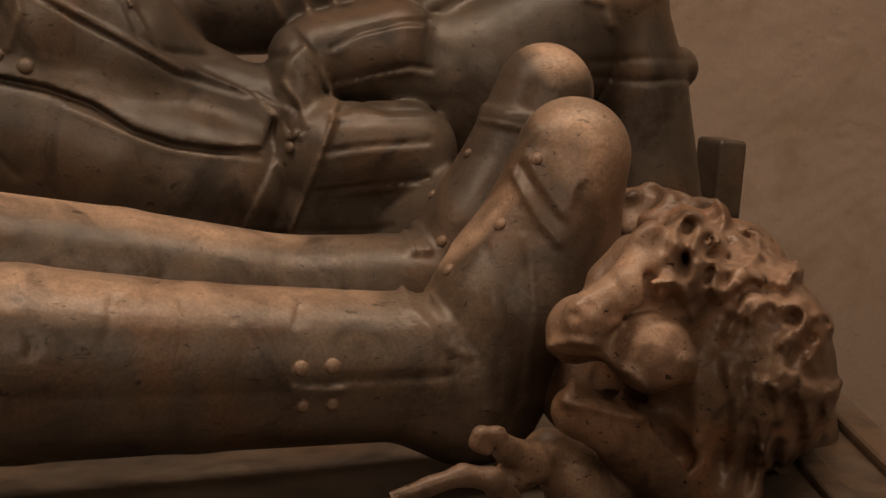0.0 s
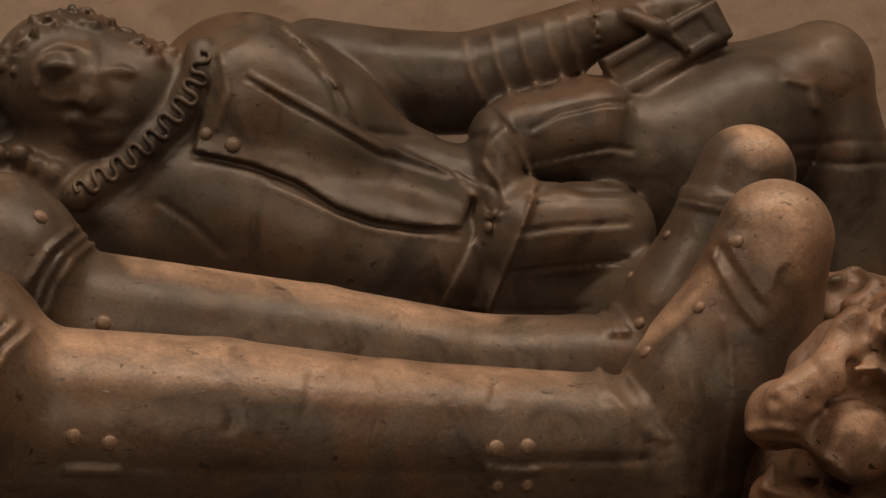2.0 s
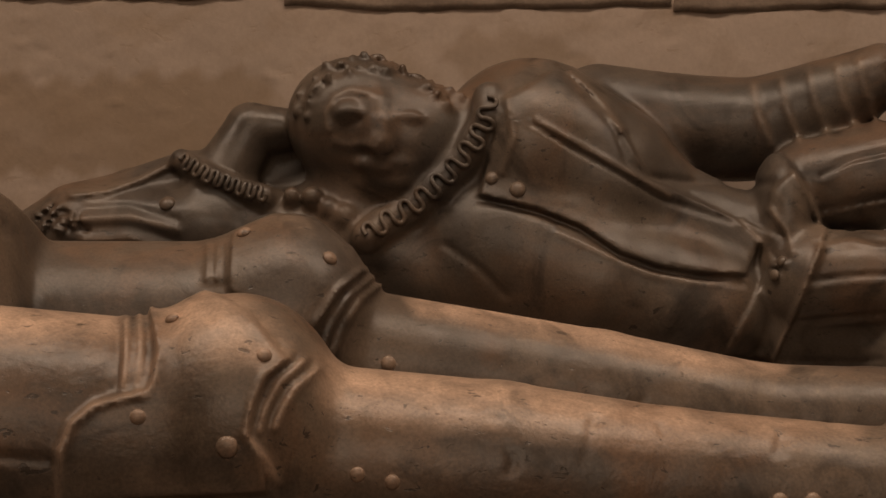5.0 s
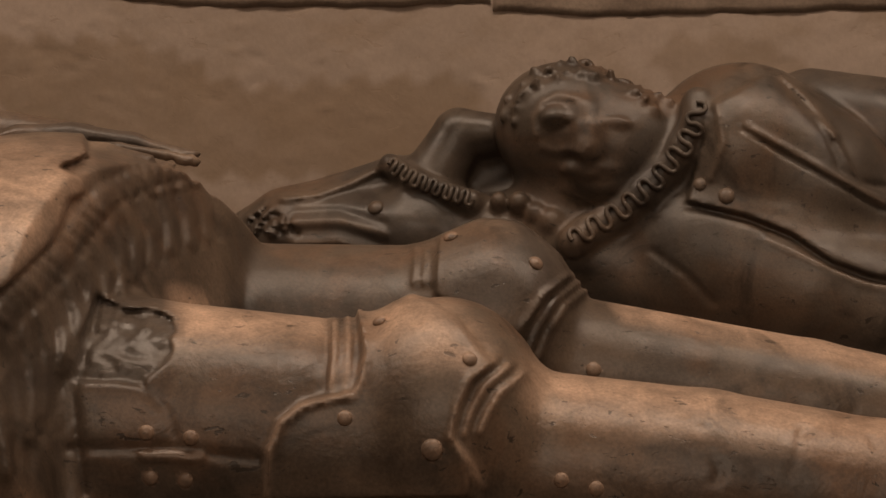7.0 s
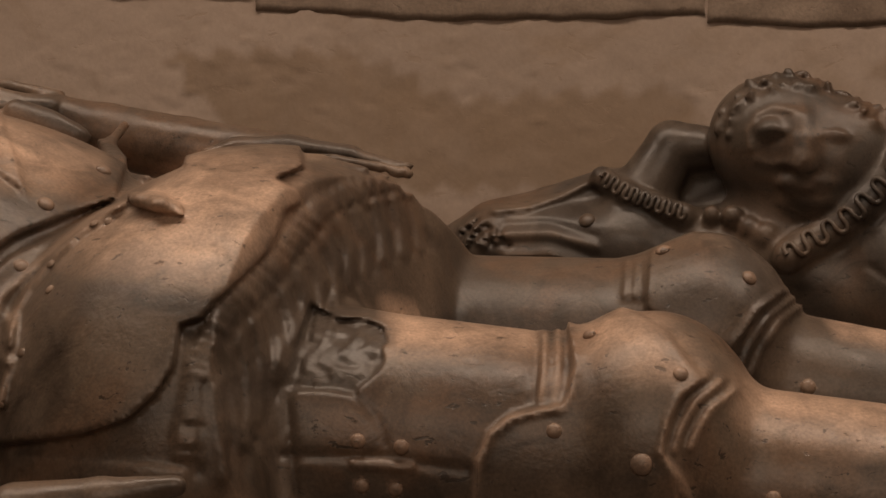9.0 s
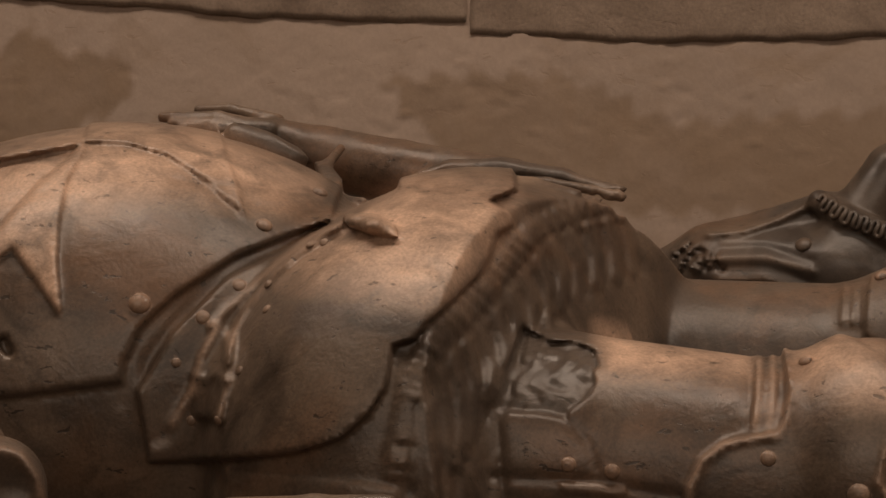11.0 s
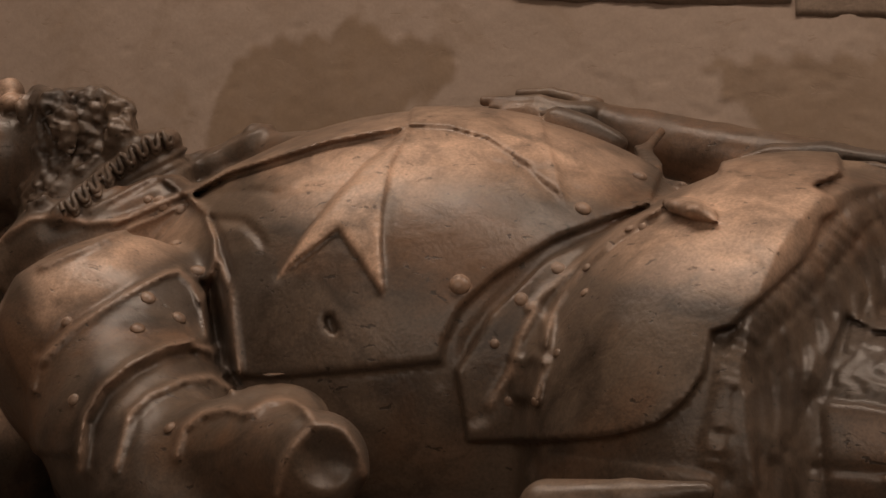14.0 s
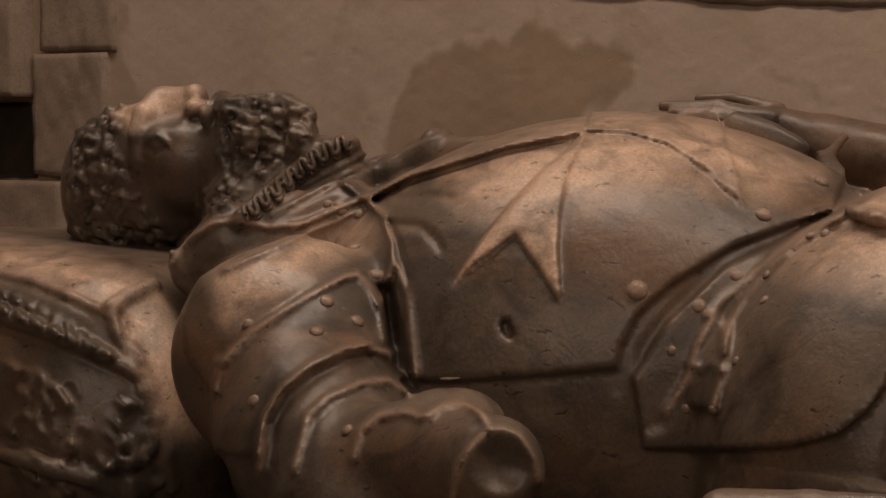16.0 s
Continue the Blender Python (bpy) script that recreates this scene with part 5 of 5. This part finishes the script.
    # hair, brow, face
    c.curls([(-0.0015, -0.0058), (0.0001, 0.0054), (0.0114, 0.0176), (0.0290, 0.0259), (0.0612, 0.0275), (0.0790, 0.0176), (0.0929, -0.0003), (0.0898, -0.0055), (0.0742, 0.0054), (0.0597, 0.0131), (0.0387, 0.0176), (0.0201, 0.0131), (0.0104, 0.0035), (0.0049, -0.0068)], 120, 0.0085, 6)
    c.rough([(-0.0015, -0.0058), (0.0001, 0.0054), (0.0114, 0.0176), (0.0290, 0.0259), (0.0612, 0.0275), (0.0790, 0.0176), (0.0929, -0.0003), (0.0898, -0.0055), (0.0742, 0.0054), (0.0597, 0.0131), (0.0387, 0.0176), (0.0201, 0.0131), (0.0104, 0.0035), (0.0049, -0.0068)], 0.0022, 0.030)
    c.line([(0.0162, -0.0158), (0.0149, -0.0058), (0.0201, 0.0035), (0.0291, 0.0074), (0.0388, 0.0061)], 0.004, 0.0028)
    c.line([(0.0220, -0.0055), (0.0285, -0.0029), (0.0356, -0.0055)], 0.0026, 0.0025)
    c.line([(0.0227, -0.0087), (0.0291, -0.0106), (0.0356, -0.0087)], 0.0026, -0.002)
    c.line([(0.0556, -0.0074), (0.0630, -0.0061), (0.0704, -0.0087)], 0.003, 0.002)
    c.line([(0.0201, -0.0222), (0.0272, -0.0248), (0.0363, -0.0235), (0.0421, -0.0255)], 0.0035, 0.0022)
    c.line([(0.0434, -0.0274), (0.0479, -0.0293), (0.0525, -0.0268)], 0.003, 0.002)
    c.line([(0.0214, -0.0268), (0.0292, -0.0290), (0.0389, -0.0280)], 0.0035, -0.002)
    c.line([(0.0409, -0.0361), (0.0486, -0.0352), (0.0570, -0.0364)], 0.003, -0.0028)
    # drapery of the cap
    for k in range(5):
        c.line([(u, v - 0.006 * k) for u, v in [(-0.1223, -0.0594), (-0.0962, -0.0584), (-0.0701, -0.0658)]], 0.0035, 0.003 if k % 2 else -0.004)
    c.line([(-0.1287, -0.0519), (-0.1091, -0.0496), (-0.0896, -0.0431), (-0.0635, -0.0301)], 0.005, 0.006)
    c.rough([(-0.1517, -0.0611), (-0.1418, -0.0546), (-0.1223, -0.0610), (-0.1158, -0.0741), (-0.1485, -0.0758)], 0.006, 0.03)
    c.stud([(-0.0750, -0.0570)], 0.009)
    c.laid([(0.1084, 0.0029), (0.1085, -0.0081), (0.1009, -0.0229), (0.0906, -0.0358), (0.0791, -0.0481), (0.0649, -0.0598), (0.0488, -0.0695), (0.0384, -0.0767)], 0.017, 0.008)
    c.ruffle([(0.1077, 0.0035), (0.1078, -0.0081), (0.1002, -0.0222), (0.0900, -0.0351), (0.0784, -0.0474), (0.0643, -0.0591), (0.0481, -0.0682), (0.0378, -0.0754)], 9, 0.0054, 0.0027, 0.004)
    c.laid([(-0.0665, -0.0326), (-0.0517, -0.0423), (-0.0355, -0.0488), (-0.0200, -0.0533)], 0.013, 0.006)
    c.ruffle([(-0.0672, -0.0319), (-0.0517, -0.0410), (-0.0355, -0.0475), (-0.0193, -0.0520)], 8, 0.0040, 0.0026, 0.003)
    return c


statue("squire_statue", squire(), DARK_ALABASTER, "dark weathered stone statue of a youth reclining with a book")


# ---- lion at the knight's feet ----
def lion():
    c = Clay((0.34, -0.42, 0.985), (0.98, 0.42, 1.24), STEP * 1.15)
    # head with muzzle, brow and jaw
    c.egg((0.611, -0.170, 1.087), (0.082, 0.085, 0.082), 0.02)
    c.egg((0.668, -0.120, 1.067), (0.055, 0.09, 0.08), 0.02)
    c.egg((0.628, -0.120, 1.131), (0.055, 0.07, 0.045), 0.02)
    c.limb([(0.573, -0.195, 1.143, 0.038), (0.516, -0.222, 1.136, 0.031), (0.481, -0.232, 1.130, 0.023)], 0.014)
    c.limb([(0.475, -0.232, 1.077, 0.017), (0.503, -0.230, 1.066, 0.022), (0.539, -0.215, 1.038, 0.028), (0.593, -0.190, 0.993, 0.042)], 0.012)
    c.egg((0.516, -0.260, 1.120), (0.029, 0.024, 0.027), 0.005)
    c.egg((0.473, -0.238, 1.132), (0.017, 0.018, 0.019), 0.016)
    c.limb([(0.524, -0.238, 1.177, 0.016), (0.496, -0.258, 1.161, 0.015), (0.470, -0.258, 1.145, 0.016)], 0.008)
    c.limb([(0.503, -0.215, 1.161, 0.012), (0.521, -0.220, 1.175, 0.015), (0.560, -0.210, 1.177, 0.016)], 0.010)
    c.limb([(0.528, -0.245, 1.169, 0.009), (0.540, -0.245, 1.165, 0.01), (0.555, -0.235, 1.151, 0.009)], 0.008)
    c.egg((0.515, -0.262, 1.162), (0.013, 0.012, 0.011), 0.006, cut=True)
    c.egg((0.524, -0.247, 1.159), (0.010, 0.009, 0.009), 0.003)
    c.limb([(0.443, -0.245, 1.107, 0.008), (0.473, -0.245, 1.107, 0.013), (0.502, -0.240, 1.099, 0.015), (0.528, -0.235, 1.075, 0.012), (0.555, -0.230, 1.038, 0.011)], 0.004, cut=True)
    c.limb([(0.481, -0.200, 1.099, 0.015), (0.522, -0.190, 1.083, 0.022), (0.554, -0.185, 1.056, 0.019), (0.580, -0.180, 1.025, 0.015)], 0.005, cut=True)
    c.limb([(0.467, -0.240, 1.088, 0.0065), (0.468, -0.242, 1.102, 0.0022)], 0.003)
    c.limb([(0.504, -0.238, 1.076, 0.0065), (0.504, -0.240, 1.089, 0.0022)], 0.003)
    c.egg((0.545, -0.135, 1.073), (0.055, 0.045, 0.05), 0.004)
    for x in (1036, 1058, 1078):
        c.egg((0.469 + (x - 1012) * 0.00039, -0.236, 1.083 - (x - 1012) * 0.00012), (0.005, 0.005, 0.006), 0.003)
    # mane behind, body
    c.limb([(0.641, -0.060, 1.142, 0.042), (0.703, -0.040, 1.126, 0.040), (0.729, -0.060, 1.078, 0.042), (0.722, -0.080, 0.999, 0.048)], 0.02)
    c.limb([(0.662, 0.060, 1.154, 0.03), (0.716, 0.060, 1.139, 0.030), (0.749, 0.060, 1.127, 0.028)], 0.02)
    c.limb([(0.712, 0.020, 1.078, 0.05), (0.742, 0.020, 0.977, 0.06)], 0.02)
    c.deep = (-0.42, 0.1)
    c.rough([(0.5301, -0.1752), (0.5803, -0.1742), (0.6288, -0.2037), (0.6524, -0.2442), (0.6595, -0.3082), (0.6474, -0.3471), (0.5983, -0.3420), (0.5838, -0.2934), (0.5651, -0.2378), (0.5391, -0.2057)], 0.0016, 0.05)
    c.curls([(0.5008, -0.1333), (0.5376, -0.1403), (0.5927, -0.1597), (0.6018, -0.1791), (0.5591, -0.1712), (0.5055, -0.1683)], 34, 0.012, 12, 0.008, 0.0)
    rnd = random.Random(8)
    for i in range(46):
        t = rnd.random()
        a = -0.35 + 2.1 * t
        r = rnd.uniform(0.55, 1.0)
        u0, v0 = 0.555 + 0.094 * r * math.sin(a), -0.262 + 0.098 * r * math.cos(a) - 0.02 * t
        bend = rnd.choice((-1, 1)) * rnd.uniform(0.22, 0.4)
        way = math.pi / 2 - a + rnd.uniform(-0.5, 0.5)
        pts, u, v = [], u0, v0
        for j in range(8):
            pts.append((u, v))
            u, v = u + 0.0042 * math.cos(way), v + 0.0042 * math.sin(way)
            way -= bend * (0.5 + 0.18 * j)
        c.line(pts, 0.0042, 0.0062)
        c.line([(u + 0.0048, v - 0.0042) for u, v in pts[:6]], 0.0036, -0.0015)
    for a in ([(0.5570, -0.2525), (0.5672, -0.2841), (0.5631, -0.3226)], [(0.5786, -0.2619), (0.5884, -0.3016), (0.5810, -0.3441)], [(0.5961, -0.2711), (0.6061, -0.3111), (0.6029, -0.3464)], [(0.5465, -0.2516), (0.5542, -0.2753), (0.5567, -0.3064)], [(0.6161, -0.2806), (0.6249, -0.3169), (0.6188, -0.3481)]):
        c.line(a, 0.008, 0.005)
        c.line([(u + 0.011, v) for u, v in a], 0.006, -0.006)
    for a in ([(0.5552, -0.1803), (0.5676, -0.1735), (0.5805, -0.1817), (0.5853, -0.1972), (0.5728, -0.2078)], [(0.5561, -0.2143), (0.5600, -0.2032), (0.5728, -0.2078), (0.5818, -0.2237), (0.5778, -0.2349)], [(0.5937, -0.1939), (0.6069, -0.2023), (0.6245, -0.2073), (0.6337, -0.2195)], [(0.6120, -0.2257), (0.6249, -0.2189), (0.6340, -0.2273)], [(0.5384, -0.1756), (0.5346, -0.1904), (0.5432, -0.2022), (0.5520, -0.2216)], [(0.6176, -0.2611), (0.6269, -0.2736), (0.6450, -0.2830)], [(0.5342, -0.1717), (0.5466, -0.1705), (0.5552, -0.1803)], [(0.6258, -0.2422), (0.6393, -0.2511), (0.6442, -0.2632)], [(0.6064, -0.3190), (0.6203, -0.3403), (0.6426, -0.3386)]):
        c.line(a, 0.005, 0.006)
        c.line([(u + 0.007, v - 0.006) for u, v in a], 0.005, -0.003)
    c.line([(0.4901, -0.2174), (0.5023, -0.2163), (0.5227, -0.2140), (0.5416, -0.2247), (0.5526, -0.2445)], 0.004, -0.0045)
    c.line([(0.4484, -0.2336), (0.4623, -0.2324), (0.4823, -0.2362), (0.4914, -0.2473), (0.5038, -0.2558), (0.5197, -0.2685)], 0.004, 0.005)
    c.line([(0.4587, -0.2716), (0.4789, -0.2771), (0.4994, -0.2842), (0.5160, -0.2880)], 0.004, 0.005)
    c.line([(0.4897, -0.1921), (0.4964, -0.2029), (0.4925, -0.2145)], 0.004, -0.004)
    c.line([(0.4652, -0.2156), (0.4701, -0.2204), (0.4686, -0.2270)], 0.003, -0.004)
    for x, y in ((1100, 600), (1120, 630), (1140, 655), (1118, 590), (1155, 640), (1012, 560), (1040, 548), (1190, 575)):
        c.line([(0.4464 + (x - 965) * 0.00037, -0.2335 - (y - 612) * 0.00037), (0.4484 + (x - 965) * 0.00037, -0.2340 - (y - 612) * 0.00037)], 0.003, -0.003)
    # muzzle and top of the mane in a paler tone
    c.marks += [("worn_lit_stain", [(0.4579, -0.2004), (0.4817, -0.1946), (0.5015, -0.1736), (0.5300, -0.1715), (0.5391, -0.2057), (0.5440, -0.2362), (0.5320, -0.2581), (0.4986, -0.2404), (0.4702, -0.2308), (0.4503, -0.2293)], 0.03, (-0.4, 0.0)), ("worn_lit_stain", [(0.5300, -0.1678), (0.5803, -0.1742), (0.6241, -0.1957), (0.6340, -0.2273), (0.5815, -0.2160)], 0.04, (-0.4, 0.1))]
    # curling leaves before the jaw
    for pts in ([(0.343, -0.240, 1.033, 0.005), (0.369, -0.240, 1.039, 0.006), (0.392, -0.240, 1.044, 0.007), (0.412, -0.240, 1.039, 0.008), (0.428, -0.230, 1.019, 0.010)],
                [(0.413, -0.230, 1.055, 0.004), (0.405, -0.230, 1.061, 0.0045), (0.408, -0.230, 1.067, 0.005), (0.420, -0.230, 1.066, 0.005), (0.430, -0.220, 1.052, 0.009), (0.455, -0.210, 1.039, 0.013)],
                [(0.436, -0.210, 1.028, 0.012), (0.469, -0.200, 1.041, 0.016), (0.487, -0.200, 1.024, 0.022), (0.500, -0.200, 1.002, 0.03)]):
        c.limb(pts, 0.006)
    return c


statue("lion_statue", lion(), LION_STONE, "pitted reddish stone lion with an open mouth")



# ---- embroidered stone pillow under the knight's head ----
def pillow():
    c = Clay((-1.62, -0.30, 0.985), (-0.90, 0.32, 1.30), STEP * 1.2)
    c.block((-1.255, 0.02, 1.125), (0.31, 0.245, 0.125), 0.01, 0.105)
    c.egg((-1.02, -0.10, 1.10), (0.09, 0.13, 0.10), 0.03, (0, 20, 0))
    c.egg((-1.30, 0.02, 1.20), (0.26, 0.20, 0.058), 0.03)
    c.deep = (-0.30, 0.1)
    c.laid([(-1.0541, -0.1146), (-1.0162, -0.1193), (-0.9794, -0.1283), (-0.9495, -0.1374), (-0.9296, -0.1442)], 0.0045, 0.003)
    c.line([(-1.0542, -0.1197), (-1.0163, -0.1243), (-0.9795, -0.1333), (-0.9526, -0.1411)], 0.0025, -0.003)
    c.laid([(-1.0549, -0.1496), (-1.0170, -0.1565), (-0.9801, -0.1650), (-0.9442, -0.1742), (-0.9117, -0.1842)], 0.0075, 0.004)
    c.line([(-1.0551, -0.1570), (-1.0171, -0.1638), (-0.9803, -0.1722), (-0.9444, -0.1813), (-0.9141, -0.1905)], 0.003, -0.004)
    for k in range(9):
        x, y = -4 + 23 * k, 506 + 8.2 * k + 0.35 * k * k
        c.plate([(-1.0541 + (x + a) * 0.00063, 0.1085 - (y + b) * 0.000461) for a, b in ((0, 0), (15, 6), (16, 22), (1, 17))], 0.0035, 0.003)
    for k in range(7):
        x, y = -8 + 30 * k, 530 + 11 * k
        c.plate([(-1.0541 + (x + a) * 0.00063, 0.1085 - (y + b) * 0.000461) for a, b in ((4, 0), (20, 6), (25, 16), (20, 26), (6, 22), (0, 10))], 0.006, 0.005)
    # pillow top and end painted paler, as the light catches them
    c.marks.append(("worn_lit_stain", [(-1.0535, -0.0890), (-0.9727, -0.0973), (-0.8969, -0.1160), (-0.9318, -0.1352), (-0.9793, -0.1243), (-1.0540, -0.1096)], 0.03, (-0.3, 0.3)))
    c.marks.append(("worn_lit_stain", [(-0.9290, -0.1416), (-0.8913, -0.1222), (-0.8639, -0.1721), (-0.8535, -0.2227), (-0.8814, -0.2253), (-0.9035, -0.1749)], 0.03, (-0.3, 0.3)))
    # raised scrolls and leaves on the side
    rnd = random.Random(2)
    for k in range(34):
        u, v, way = rnd.uniform(-1.052, -0.915), rnd.uniform(-0.275, -0.185), rnd.uniform(0, 6.28)
        v -= 0.16 * (u + 1.052)
        bend, pts = rnd.choice((-0.55, 0.55)), []
        for j in range(8):
            pts.append((u, v))
            u, v = u + 0.0052 * math.cos(way), v + 0.0045 * math.sin(way)
            way += bend * (0.4 + 0.16 * j)
        c.line(pts, 0.0036, 0.0028)
        c.line([(pts[0][0] - 0.006, pts[0][1] + 0.004), (pts[0][0] + 0.002, pts[0][1] - 0.002)], 0.005, 0.003)
    c.line([(-1.0573, -0.2483), (-1.0066, -0.2549), (-0.9577, -0.2591), (-0.9165, -0.2681)], 0.006, -0.006)
    c.laid([(-1.0576, -0.2599), (-1.0068, -0.2668), (-0.9579, -0.2717), (-0.9108, -0.2799)], 0.007, 0.004)
    # piped corner
    c.laid([(-0.8889, -0.1156), (-0.9130, -0.1250), (-0.9318, -0.1356), (-0.9228, -0.1544), (-0.9063, -0.1751), (-0.8969, -0.1962), (-0.8892, -0.2173), (-0.8783, -0.2423), (-0.8730, -0.2678)], 0.007, 0.004, 0.002)
    c.line([(-0.9237, -0.1413), (-0.9159, -0.1627), (-0.9024, -0.1835), (-0.8937, -0.2090), (-0.8839, -0.2429)], 0.005, -0.006)
    c.curls([(-0.9183, -0.2352), (-0.8974, -0.2289), (-0.8877, -0.2650), (-0.9051, -0.2801), (-0.9189, -0.2772)], 14, 0.009, 5, 0.004)
    return c


statue("pillow", pillow(), ALABASTER, "carved stone pillow with an embroidered border under the head", "pillow")
